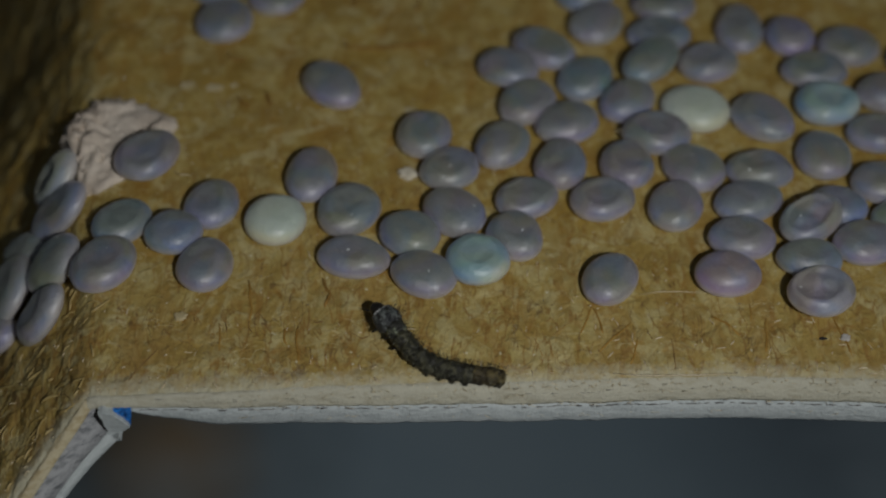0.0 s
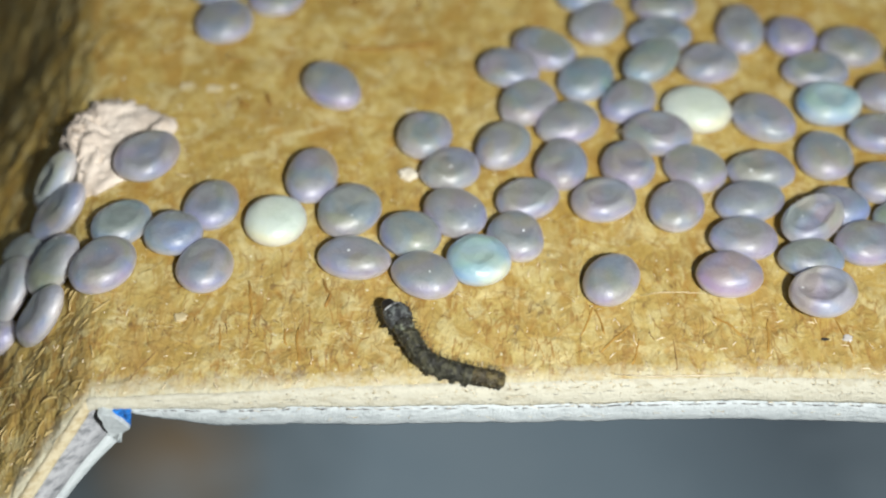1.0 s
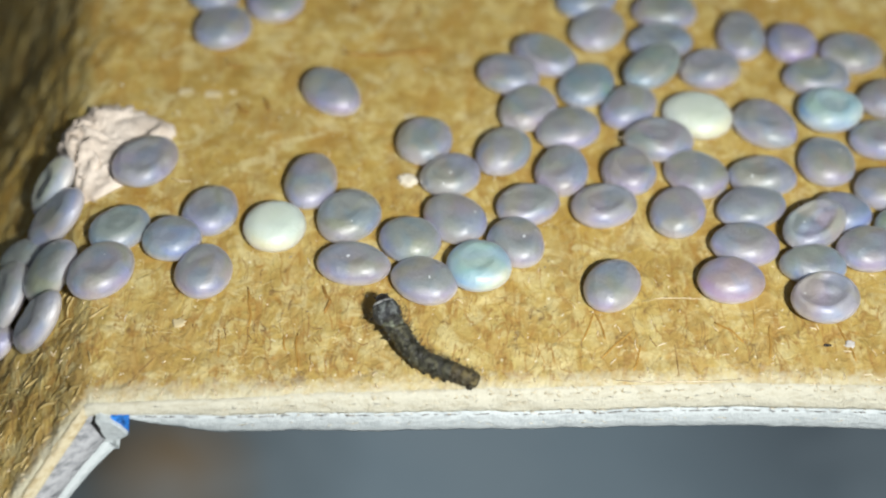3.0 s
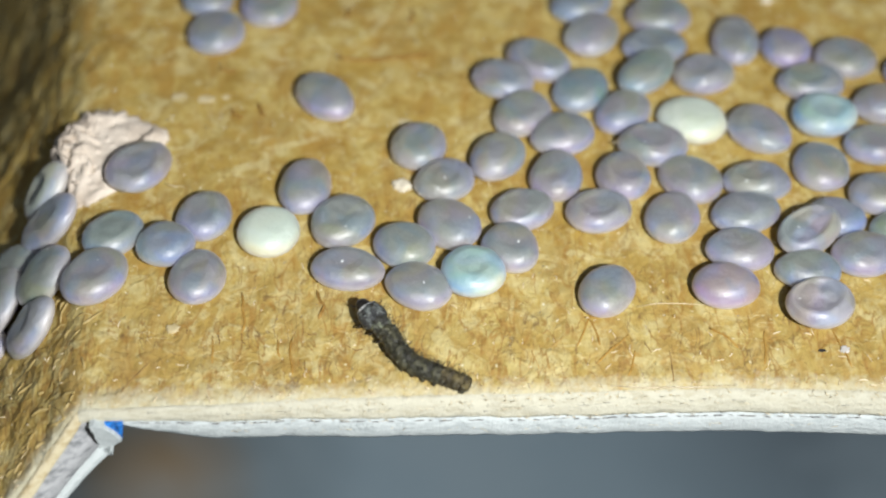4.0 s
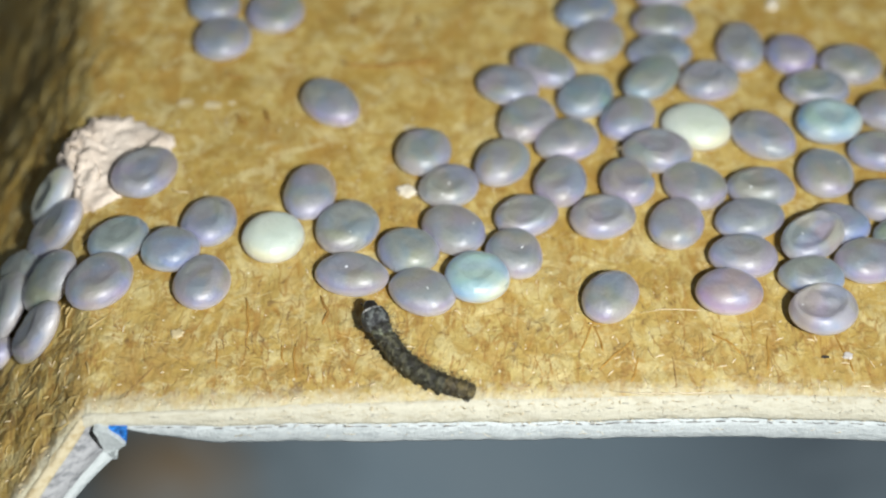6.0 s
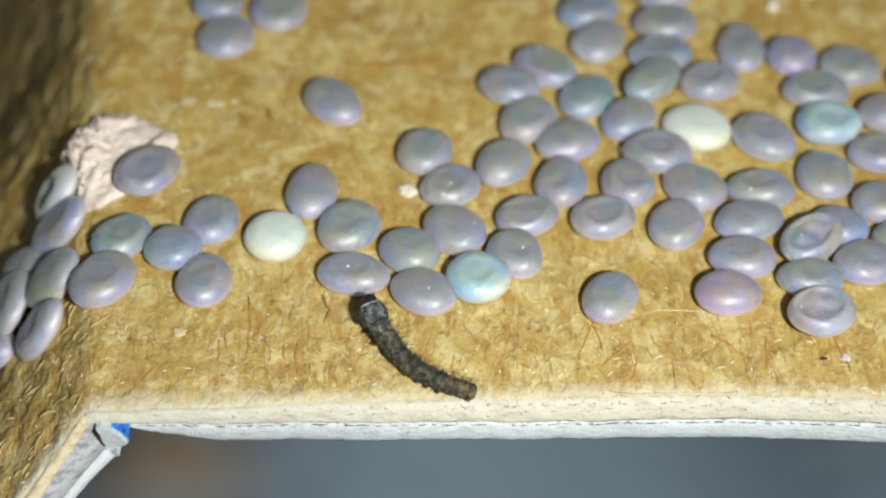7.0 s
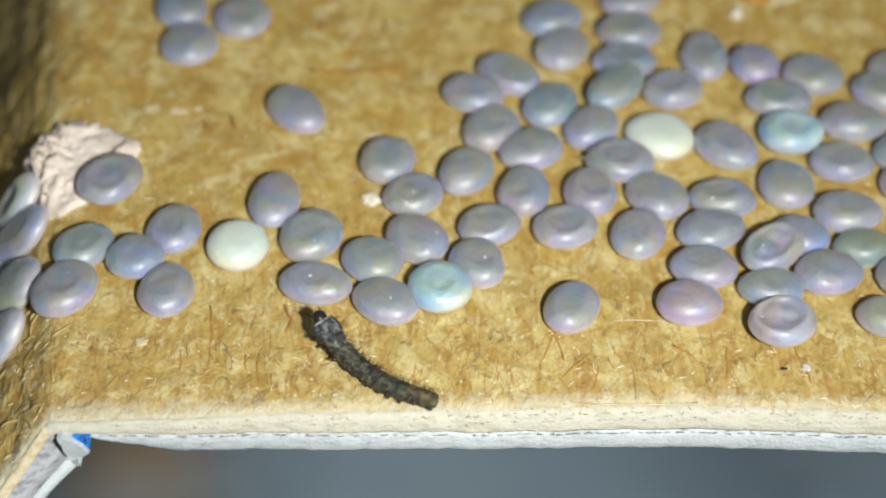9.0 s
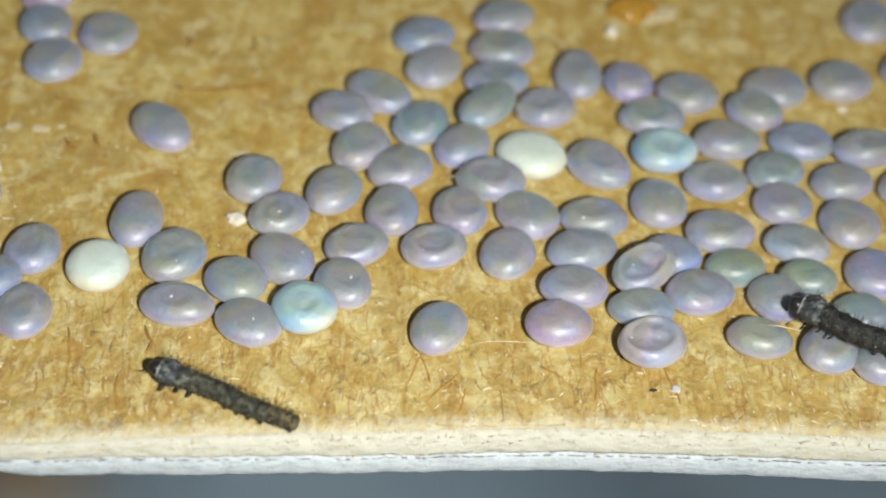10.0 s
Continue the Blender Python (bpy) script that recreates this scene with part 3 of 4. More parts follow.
def egg(x, y, z, a, b, turn, tone, lean=0, dent=0.0, tip=0):
    """One flattened oval egg: half-length a, half-width b; lean follows the flap, tip props it on a neighbour."""
    r = random.Random(int(x * 977 + y * 331 + 5000))
    h = r.uniform(0.30, 0.34)
    soft = dent + 0.02 if dent else r.choice((0.008, 0.016, 0.03, 0.04, 0.055))
    ox, oy, wide = r.uniform(-0.12, 0.12), r.uniform(-0.05, 0.15), r.uniform(0.42, 0.56)
    if dent > 0.08:
        wide, ox, oy = 0.62, -0.06, 0.10
    taper, square = r.uniform(-0.09, 0.09), r.uniform(2.5, 3.1)
    seed = r.uniform(0, 90)
    lively = 0.35 if tone == "cream" else 1.0
    if tone == "cream":
        soft = 0.012
    bm = bmesh.new()
    rings, seg = 12, 36
    grid = [(1, math.sin(math.pi / 2 * k / rings)) for k in range(1, rings + 1)] + [(-1, math.sin(math.pi / 2 * k / rings)) for k in range(rings - 1, 0, -1)]

    def place(side, rho, th):
        c, s = math.cos(th), math.sin(th)
        w = 1 + taper * c + 0.05 * wobble(c + seed, s, 1)
        px, py = rho * c * a * (1 + 0.03 * wobble(c, s + seed, 4)), rho * s * b * w
        pz = (h if side > 0 else -0.22) * max(0.0, 1 - rho ** square) ** 0.55
        if side > 0:
            d = math.hypot(rho * c - ox, rho * s - oy) / wide
            k = min(1.0, max(0.0, (1.25 - d) / (0.5 if dent < 0.08 else 0.40)))
            pz -= soft * k * k * (3 - 2 * k)
            if dent > 0.08:
                pz += 0.10 * k * wobble(px * 3.0 + seed, py * 3.0, 8) + 0.03 * k * wobble(px * 7 + seed, py * 7, 8)
                pz += 0.10 * soft * math.exp(-(((d - 1.3) / 0.16) ** 2))
            pz += lively * (0.036 * wobble(px * 2 + seed, py * 2, 3) + 0.010 * wobble(px * 5 + seed, py * 5, 3))
        return px, py, pz

    top = bm.verts.new(place(1, 0, 0))
    loops = [[bm.verts.new(place(sd, rho, 2 * math.pi * j / seg)) for j in range(seg)] for sd, rho in grid]
    low = bm.verts.new(place(-1, 0, 0))
    for j in range(seg):
        i = (j + 1) % seg
        bm.faces.new((top, loops[0][j], loops[0][i]))
        bm.faces.new((loops[-1][j], low, loops[-1][i]))
        for k in range(len(loops) - 1):
            bm.faces.new((loops[k][j], loops[k + 1][j], loops[k + 1][i], loops[k][i]))
    if not lean and z < 0.26:
        RIMS.append((x, y, a, b, radians(turn)))
    material, word = TONES[tone]
    ob = part("egg", bm, material)
    ob.matrix_world = pose(x * S, (y - 0.01) * S, (z - 0.01) * S, 0, lean, 0) @ pose(0, 0, -0.05 * S, tip, 0, turn)
    where = "stuck on the folded cardboard flap" if lean else "lying on another egg" if tip else "stuck on brown cardboard"
    shape = "dimpled " if dent else ""
    tagged(ob, f"{word} {shape}oval moth egg {where}", "egg", "eggs on the cardboard")
    return ob


# ---- the crawling larva ----
CRAWL = []


def crawl(t, *points):
    """Where the larva's back runs at a time, from head to tail."""
    CRAWL.append((t, [Vector(p) for p in points]))


def along(points, u):
    """A point on a smooth line through the points, u from 0 to 1 by length."""
    lengths = [0.0]
    for p, q in zip(points, points[1:]):
        lengths.append(lengths[-1] + (q - p).length)
    d = max(0.0, min(1.0, u)) * lengths[-1]
    i = max(k for k in range(len(points) - 1) if lengths[k] <= d + 1e-9)
    f = (d - lengths[i]) / (lengths[i + 1] - lengths[i])
    p0, p1, p2, p3 = points[max(i - 1, 0)], points[i], points[i + 1], points[min(i + 2, len(points) - 1)]
    return 0.5 * (2 * p1 + (p2 - p0) * f + (2 * p0 - 5 * p1 + 4 * p2 - p3) * f * f + (3 * p1 - p0 - 3 * p2 + p3) * f ** 3)


def bead(length, width, tall, seed, rough=0.05, flat=0.3):
    """A plump ring of skin along local x with folds and warts."""
    bm = bmesh.new()
    seg, rings = 22, 12
    rows = []
    for k in range(1, rings):
        a = math.pi * k / rings
        x = -math.cos(a) * length / 2
        r = math.sin(a) ** flat
        row = []
        for j in range(seg):
            th = 2 * math.pi * j / seg
            c, s = math.cos(th), math.sin(th)
            bump = 1 + rough * wobble(c * 2 + seed, s * 2, x * 9) + rough * 1.3 * wobble(c * 4 + seed, s * 4, x * 14) + rough * 0.7 * wobble(c * 9 + seed, s * 9, x * 30)
            row.append(bm.verts.new((x, c * width / 2 * r * bump, s * tall / 2 * r * bump)))
        rows.append(row)
    ends = [bm.verts.new((-length / 2, 0, 0)), bm.verts.new((length / 2, 0, 0))]
    for j in range(seg):
        i = (j + 1) % seg
        bm.faces.new((ends[0], rows[0][i], rows[0][j]))
        bm.faces.new((ends[1], rows[-1][j], rows[-1][i]))
        for k in range(len(rows) - 1):
            bm.faces.new((rows[k][j], rows[k][i], rows[k + 1][i], rows[k + 1][j]))
    return bm


def bristles(length, width, tall, r, count, long):
    """Short hairs that stand off a ring in tufts."""
    got = []
    for _ in range(count):
        tuft = rng.choice((15, 50, 90, 130, 165)) + r.uniform(-9, 9)
        th = radians(tuft)
        x = r.uniform(-0.3, 0.3) * length
        c, s = math.cos(th), math.sin(th)
        p = Vector((x, c * width * 0.48, s * tall * 0.48))
        d = Vector((r.uniform(-0.7, 0.7), c + r.uniform(-0.4, 0.4), s + r.uniform(-0.3, 0.4))).normalized()
        k = long * r.uniform(0.5, 1.2)
        got.append(([p, p + d * k * 0.55, p + d * k + Vector((r.uniform(-0.03, 0.03), 0, -0.02))], 0.0048))
    return got


def warts(length, width, tall, r):
    """Small pale knobs in rows along a ring's flanks and back."""
    bm = bmesh.new()
    for th in (12, 42, 138, 168):
        a = radians(th + r.uniform(-8, 8))
        p = Vector((r.uniform(-0.2, 0.2) * length, math.cos(a) * width * 0.49, math.sin(a) * tall * 0.49))
        bmesh.ops.create_icosphere(bm, subdivisions=1, radius=r.uniform(0.012, 0.024), matrix=Matrix.Translation(p))
    return bm


SPANS = (  # name, share of the length, length, width, height
    ("head", 0.025, 0.30, 0.36, 0.34),
    ("thorax_shield", 0.115, 0.46, 0.58, 0.50),
    ("segment", 0.215, 0.32, 0.50, 0.46),
    ("segment", 0.295, 0.32, 0.50, 0.46),
    ("segment", 0.375, 0.33, 0.50, 0.46),
    ("segment", 0.455, 0.33, 0.49, 0.46),
    ("segment", 0.535, 0.33, 0.48, 0.46),
    ("segment", 0.615, 0.33, 0.47, 0.45),
    ("segment", 0.695, 0.33, 0.46, 0.44),
    ("segment", 0.775, 0.32, 0.45, 0.43),
    ("segment", 0.85, 0.31, 0.44, 0.42),
    ("segment", 0.92, 0.28, 0.42, 0.40),
    ("tail_segment", 0.972, 0.22, 0.37, 0.36),
)


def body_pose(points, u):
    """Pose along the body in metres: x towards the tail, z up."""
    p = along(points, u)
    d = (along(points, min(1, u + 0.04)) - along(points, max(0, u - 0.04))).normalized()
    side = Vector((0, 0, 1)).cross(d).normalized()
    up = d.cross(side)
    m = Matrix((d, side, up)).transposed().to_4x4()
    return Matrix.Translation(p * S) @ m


def larva(label, scale=1.0, coat=None):
    body = tagged(new("larva"), label, "caterpillar", "larvae among the eggs")
    parts = []
    for n, (name, u, length, width, tall) in enumerate(SPANS):
        r = random.Random(40 + n)
        width, tall = width * (0.92 if n == 1 else 0.79), tall * 0.84
        length, width, tall = length * scale, width * scale, tall * scale
        if name == "head":
            ob = part(name, bead(length, width, tall, n, 0.02, 0.75), HEAD, body, "glossy black head")
            for sgn in (-1, 1):
                part("antenna", strand_mesh(((-0.10, sgn * 0.10, -0.04), (-0.17, sgn * 0.13, -0.07), (-0.21, sgn * 0.12, -0.09)), 0.014), HEAD, ob)
                part("jaw", strand_mesh(((-0.11, sgn * 0.04, -0.10), (-0.16, sgn * 0.03, -0.14)), 0.025), HEAD, ob)
        elif name == "thorax_shield":
            ob = part(name, bead(length, width, tall, n, 0.06, 0.55), SHIELD, body, "swollen dark grey thorax behind the head")
            part("collar", bead(0.07 * scale, width * 0.80, tall * 0.80, 3, 0.08, 0.5), COLLAR, ob, "whitish collar").location = (-length * 0.40 * S, 0, 0.02 * S)
        else:
            skin = coat or (SKIN_PALE if n == 2 else SKIN_TAIL if n > 9 else SKIN)
            ob = part(name, bead(length, width, tall, n * 7.3, 0.11, 0.55 if n == len(SPANS) - 1 else 0.3), skin, body, "paler grey-green mottled ring" if n == 2 and not coat else "")
        if name != "head":
            strands("bristles", bristles(length, width, tall, r, 30 if n > 1 else 40, 0.14 * scale), HAIR, ob)
            if n > 1:
                part("warts", warts(length, width, tall, r), WART, ob, "tiny pale warts")
            if n in (1, 2, 3):
                for sgn in (-1, 1):
                    part("leg", strand_mesh(((-0.02, sgn * width * 0.30, -tall * 0.32), (-0.04, sgn * width * 0.52, -tall * 0.42), (-0.08, sgn * width * 0.54, -tall * 0.56)), 0.034), HEAD, ob)
            if n in (6, 7, 8, 9, 12):
                for sgn in (-1, 1):
                    part("proleg", strand_mesh(((0, sgn * width * 0.28, -tall * 0.30), (0, sgn * width * 0.36, -tall * 0.48), (0, sgn * width * 0.36, -tall * 0.54)), 0.05), SKIN, ob)
        parts.append((ob, u))
    return body, parts


def strand_mesh(points, radius):
    """A tapered six-sided limb through points, in millimetres."""
    bm = bmesh.new()
    rows = []
    for i, p in enumerate(points):
        d = (Vector(points[min(i + 1, len(points) - 1)]) - Vector(points[max(i - 1, 0)])).normalized()
        q = d.to_track_quat("Z", "Y")
        k = radius * (1 - 0.5 * i / (len(points) - 1))
        rows.append([bm.verts.new(Vector(p) + q @ Vector((k * math.cos(j * math.pi / 3), k * math.sin(j * math.pi / 3), 0))) for j in range(6)])
    for a, b in zip(rows, rows[1:]):
        for j in range(6):
            bm.faces.new((a[j], a[(j + 1) % 6], b[(j + 1) % 6], b[j]))
    bm.faces.new(rows[0][::-1])
    bm.faces.new(rows[-1])
    return bm


# ---- loose bits ----
def lump(x, y, rx, ry, tall, material, name, label, category, seed, turn=0.0, ridges=0.0, arms=()):
    """An irregular flake that follows the face under it. arms: (angle, reach, spread) of its lobes."""
    bm = bmesh.new()
    seg, rings = (150, 44) if ridges > 0.2 else (40, 12)
    rows = []
    for k in range(rings + 2):
        rho = min(1, k / rings)
        row = []
        for j in range(seg):
            th = 2 * math.pi * j / seg
            rag = 1 if ridges > 0.2 else 2.2
            reach = 1 + rag * 0.16 * wobble(math.cos(th) * 1.5 + seed, math.sin(th) * 1.5) + rag * 0.13 * wobble(math.cos(th) * 5 + seed, math.sin(th) * 5) + 0.06 * wobble(math.cos(th) * 14 + seed, math.sin(th) * 14)
            for ang, far, spread in arms:
                d = (th - radians(ang) + math.pi) % (2 * math.pi) - math.pi
                reach += far * math.exp(-((d / spread) ** 2))
            u, v = rho * reach * rx * math.cos(th), rho * reach * ry * math.sin(th)
            px, py = x + u * math.cos(turn) - v * math.sin(turn), y + u * math.sin(turn) + v * math.cos(turn)
            base = height(px, py) * (0.35 if ridges > 0.2 else 1)
            curl = 1.5 - 1.1 * min(1.0, max(0.0, (px - x + 0.6) / 0.6))
            z = base + tall * max(0.0, 1 - rho ** 5) ** 0.5 * (1 + 0.5 * wobble(px * 1.6, py * 1.6, seed)) + curl * ridges * (1.5 * abs(wobble(px * 1.3 + wobble(px * 2, py * 2, 7), py * 1.1, seed + 4)) + 0.5 * abs(wobble(px * 3.4 + 2 * wobble(px, py, 9), py * 2.6, seed + 6)) + 0.25 * abs(wobble(px * 8, py * 6, seed + 8)) - 0.22) * (1 - rho ** 6)
            if k == rings + 1:
                z = height(px, py) - 0.02
            row.append(bm.verts.new((px, py, z)))
        rows.append(row)
    for a, b in zip(rows, rows[1:]):
        for j in range(seg):
            i = (j + 1) % seg
            bm.faces.new((a[j], b[j], b[i], a[i]))
    bmesh.ops.remove_doubles(bm, verts=bm.verts, dist=1e-5)
    return tagged(part(name, bm, material), label, category)


cardboard()
ground()
flake = lump(-6.02, 6.13, 1.18, 1.12, 0.14, FLAKE, "paper_flake", "crumpled pinkish beige paper pulp flake on the fold", "paper flake", 3, ridges=0.42, arms=((262, 0.35, 0.3), (18, 0.14, 0.3), (62, -0.16, 0.35), (130, -0.12, 0.35), (215, -0.2, 0.4), (330, -0.15, 0.4)))
for cx, cy, wide, start, sweep in ((-6.70, 6.20, 0.20, 20, 230), (-6.58, 5.80, 0.24, 60, 200), (-6.42, 5.50, 0.20, 250, 190), (-6.52, 6.45, 0.16, 0, 180)):
    arc = []
    for i in range(9):
        a = radians(start + sweep * i / 8)
        w = wide * (1 + 0.9 * wobble(cx * 7 + i * 0.45, cy * 5, 2))
        arc.append((cx + w * math.cos(a), cy + 1.3 * w * math.sin(a), 0.16 + 0.10 * wobble(cx * 3, i * 0.5, 6) + 0.35 * min(0.0, height(cx, cy))))
    strands("shred", [(arc, 0.085)], FLAKE, flake, "curled shred of paper pulp")
lump(-0.16, 5.24, 0.19, 0.15, 0.10, CHIP, "white_chip", "tiny white chip on the cardboard", "debris", 8, ridges=0.05)
lump(-4.34, 1.64, 0.13, 0.11, 0.04, RESIDUE, "white_chip", "tiny flat whitish chip on the cardboard", "debris", 12)
lump(7.57, 1.28, 0.07, 0.03, 0.02, GAP_DARK, "dark_speck", "tiny black speck beside a white crumb", "debris", 61)
lump(7.99, 1.30, 0.10, 0.08, 0.04, CRUMB, "white_chip", "tiny greyish-white crumb on the cardboard", "debris", 17)
lump(-4.20, 7.52, 0.28, 0.14, 0.02, RESIDUE, "white_residue", "small smear of whitish residue on the cardboard", "debris", 21, turn=0.2)
lump(-4.66, 7.60, 0.18, 0.11, 0.02, RESIDUE, "white_residue", "small smear of whitish residue on the cardboard", "debris", 25)
lump(7.58, 10.75, 0.13, 0.16, 0.14, CHIP, "white_chip", "small white chip on the cardboard", "debris", 29)
lump(8.05, 11.50, 0.48, 0.42, 0.22, AMBER, "resin_drop", "orange-brown translucent drop on the cardboard", "droplet", 33)
lump(-0.10, 6.95, 0.16, 0.10, 0.02, RESIDUE, "white_residue", "small smear of whitish residue on the cardboard", "debris", 41)
lump(-3.72, 7.62, 0.09, 0.07, 0.015, RESIDUE, "white_residue", "small smear of whitish residue on the cardboard", "debris", 47)
lump(8.62, 11.30, 0.50, 0.20, 0.02, RESIDUE, "pale_flake", "thin pale torn flake beside the orange drop", "debris", 51, turn=0.5)
lump(12.2, 8.6, 0.10, 0.08, 0.05, CHIP, "white_chip", "tiny whitish crumb on the cardboard", "debris", 43)

egg(-4.01, 9.31, 0.22, 0.63, 0.58, 49, "lilac")
egg(-2.96, 10.14, 0.22, 0.62, 0.59, 29, "lilac")
egg(-4.25, 10.36, 0.22, 0.57, 0.54, -49, "blue_grey")
egg(-4.31, 11.21, 0.22, 0.55, 0.46, -1, "pink")
egg(-1.71, 7.48, 0.22, 0.71, 0.52, -49, "lilac")
egg(0.16, 6.17, 0.22, 0.62, 0.55, 66, "lilac")
egg(-2.03, 5.05, 0.22, 0.70, 0.51, 79, "lilac")
egg(-5.24, 5.35, 0.41, 0.70, 0.57, 44, "lilac", dent=0.05)
egg(-7.14, 5.36, -0.40, 0.74, 0.58, 6, "pale", lean=-56, dent=0.07)
egg(-6.97, 4.45, -0.30, 0.82, 0.54, 6, "lilac", lean=-48)
egg(-5.61, 3.78, 0.22, 0.63, 0.49, 41, "green_blue", dent=0.05)
egg(-4.60, 3.49, 0.27, 0.57, 0.50, 14, "blue_grey")
egg(-3.92, 4.26, 0.22, 0.62, 0.52, 65, "lilac")
egg(-3.94, 2.74, 0.22, 0.63, 0.53, 72, "lilac")
egg(-5.86, 2.73, 0.22, 0.70, 0.58, 50, "lilac", lean=-4)
egg(-6.93, 3.19, -0.38, 0.72, 0.60, 14, "green_grey", lean=-46)
egg(-7.86, 3.26, -1.18, 0.78, 0.60, 80, "green_grey", lean=-50)
egg(-7.08, 2.12, -0.60, 0.78, 0.52, 6, "grey", lean=-56)
egg(-7.65, 4.07, -1.08, 0.70, 0.42, -21, "green_grey", lean=-44)
egg(-8.08, 2.44, -1.62, 0.55, 0.46, -33, "lilac", lean=-44)
egg(-2.68, 3.87, 0.22, 0.61, 0.59, 42, "cream", dent=0.01)
egg(-1.29, 4.15, 0.22, 0.68, 0.58, 57, "lilac_green")
egg(-1.16, 2.97, 0.21, 0.70, 0.48, -5, "lilac")
egg(-0.11, 3.57, 0.22, 0.60, 0.54, -14, "lilac_green")
egg(0.16, 2.58, 0.22, 0.65, 0.52, -22, "lilac")
egg(0.74, 4.13, 0.22, 0.66, 0.55, -41, "lilac")
egg(0.66, 5.25, 0.22, 0.61, 0.52, 25, "lilac")
egg(1.19, 2.89, 0.30, 0.62, 0.60, -17, "blue", dent=0.04)
egg(1.91, 3.53, 0.22, 0.60, 0.54, -63, "lilac")
egg(2.16, 4.50, 0.22, 0.64, 0.49, 20, "lilac")
egg(2.85, 5.41, 0.22, 0.65, 0.52, 77, "lilac")
egg(1.71, 5.89, 0.22, 0.65, 0.52, 55, "lilac")
egg(3.01, 6.53, 0.21, 0.67, 0.53, 24, "lilac")
egg(2.23, 7.07, 0.22, 0.66, 0.54, 48, "lilac")
egg(1.87, 8.02, 0.26, 0.65, 0.52, -15, "lilac")
egg(2.62, 8.61, 0.22, 0.72, 0.51, -33, "lilac")
egg(3.45, 7.77, 0.22, 0.65, 0.52, 47, "green_blue")
egg(3.76, 9.40, 0.22, 0.64, 0.54, 48, "grey")
egg(3.57, 10.31, 0.21, 0.66, 0.49, 16, "blue_grey")
egg(5.19, 9.97, 0.22, 0.69, 0.51, 0, "lilac")
egg(5.28, 10.95, 0.21, 0.66, 0.49, 18, "lilac")
egg(5.04, 9.08, 0.22, 0.69, 0.49, 6, "blue_grey")
egg(4.81, 8.21, 0.35, 0.74, 0.47, 48, "green_blue")
egg(5.99, 8.27, 0.22, 0.64, 0.52, 11, "lilac", dent=0.05)
egg(6.73, 9.29, 0.21, 0.69, 0.51, 89, "lilac")
egg(7.76, 9.07, 0.22, 0.55, 0.51, -55, "violet")
egg(4.26, 7.16, 0.21, 0.64, 0.50, 42, "lilac")
egg(5.63, 6.97, 0.22, 0.72, 0.60, -16, "cream", dent=0.02)
egg(4.78, 6.18, 0.32, 0.70, 0.54, -4, "lilac", dent=0.05)
egg(6.97, 6.72, 0.22, 0.70, 0.56, -43, "lilac")
egg(8.31, 7.09, 0.30, 0.68, 0.58, 4, "blue", dent=0.05)
egg(8.16, 8.08, 0.22, 0.70, 0.49, 1, "lilac")
egg(8.96, 8.80, 0.22, 0.66, 0.54, -7, "lilac")
egg(4.15, 5.41, 0.22, 0.60, 0.54, -88, "lilac")
egg(5.46, 5.35, 0.22, 0.66, 0.56, -36, "lilac")
egg(6.76, 5.31, 0.22, 0.68, 0.48, -3, "lilac", dent=0.04)
egg(8.07, 5.73, 0.22, 0.62, 0.57, -81, "lilac")
egg(3.63, 4.51, 0.21, 0.66, 0.52, 13, "lilac", dent=0.06)
egg(5.04, 4.35, 0.22, 0.64, 0.53, 68, "lilac")
egg(6.47, 4.50, 0.21, 0.70, 0.49, 15, "blue_grey")
egg(6.24, 3.50, 0.28, 0.66, 0.49, -2, "lilac")
egg(5.90, 2.62, 0.27, 0.64, 0.52, -0, "pink")
egg(7.62, 3.95, 0.37, 0.74, 0.50, 41, "shell", dent=0.09)
egg(8.20, 4.40, 0.21, 0.59, 0.47, -10, "blue_grey")
egg(7.49, 3.07, 0.21, 0.64, 0.45, -2, "blue_grey")
egg(7.59, 2.15, 0.37, 0.66, 0.57, 16, "shell", dent=0.10)
egg(3.67, 2.51, 0.22, 0.64, 0.51, 58, "lilac")
egg(8.64, 3.43, 0.27, 0.68, 0.52, 5, "lilac")
egg(9.40, 4.11, 0.21, 0.59, 0.44, 0, "green")
egg(9.20, 4.98, 0.26, 0.69, 0.50, -0, "lilac")
egg(9.25, 6.34, 0.22, 0.66, 0.49, -0, "lilac")
egg(10.51, 6.64, 0.22, 0.61, 0.49, 16, "green_blue")
egg(10.54, 5.78, 0.22, 0.60, 0.54, -9, "lilac")
egg(11.82, 6.37, 0.22, 0.65, 0.47, 5, "lilac")
egg(11.80, 5.31, 0.22, 0.63, 0.60, -50, "lilac")
egg(10.68, 4.72, 0.22, 0.66, 0.47, -9, "grey")
egg(10.76, 3.83, 0.26, 0.57, 0.42, -9, "green")
egg(10.10, 3.32, 0.27, 0.59, 0.51, -31, "lilac")
egg(11.68, 3.02, 0.21, 0.57, 0.49, -14, "green_blue")
egg(9.65, 2.39, 0.22, 0.62, 0.44, -12, "lilac_green")
egg(10.92, 2.15, 0.22, 0.57, 0.55, 28, "lilac")
egg(11.88, 1.81, 0.22, 0.56, 0.44, -15, "lilac")
egg(12.12, 4.03, 0.21, 0.62, 0.58, -8, "violet")
egg(9.62, 7.41, 0.27, 0.70, 0.49, -1, "lilac")
egg(10.80, 9.01, 0.22, 0.70, 0.57, 5, "lilac")
egg(10.30, 8.34, 0.22, 0.62, 0.49, -22, "lilac")
egg(11.14, 7.49, 0.22, 0.67, 0.50, -5, "blue_grey")
egg(12.24, 9.25, 0.22, 0.66, 0.56, 1, "lilac")
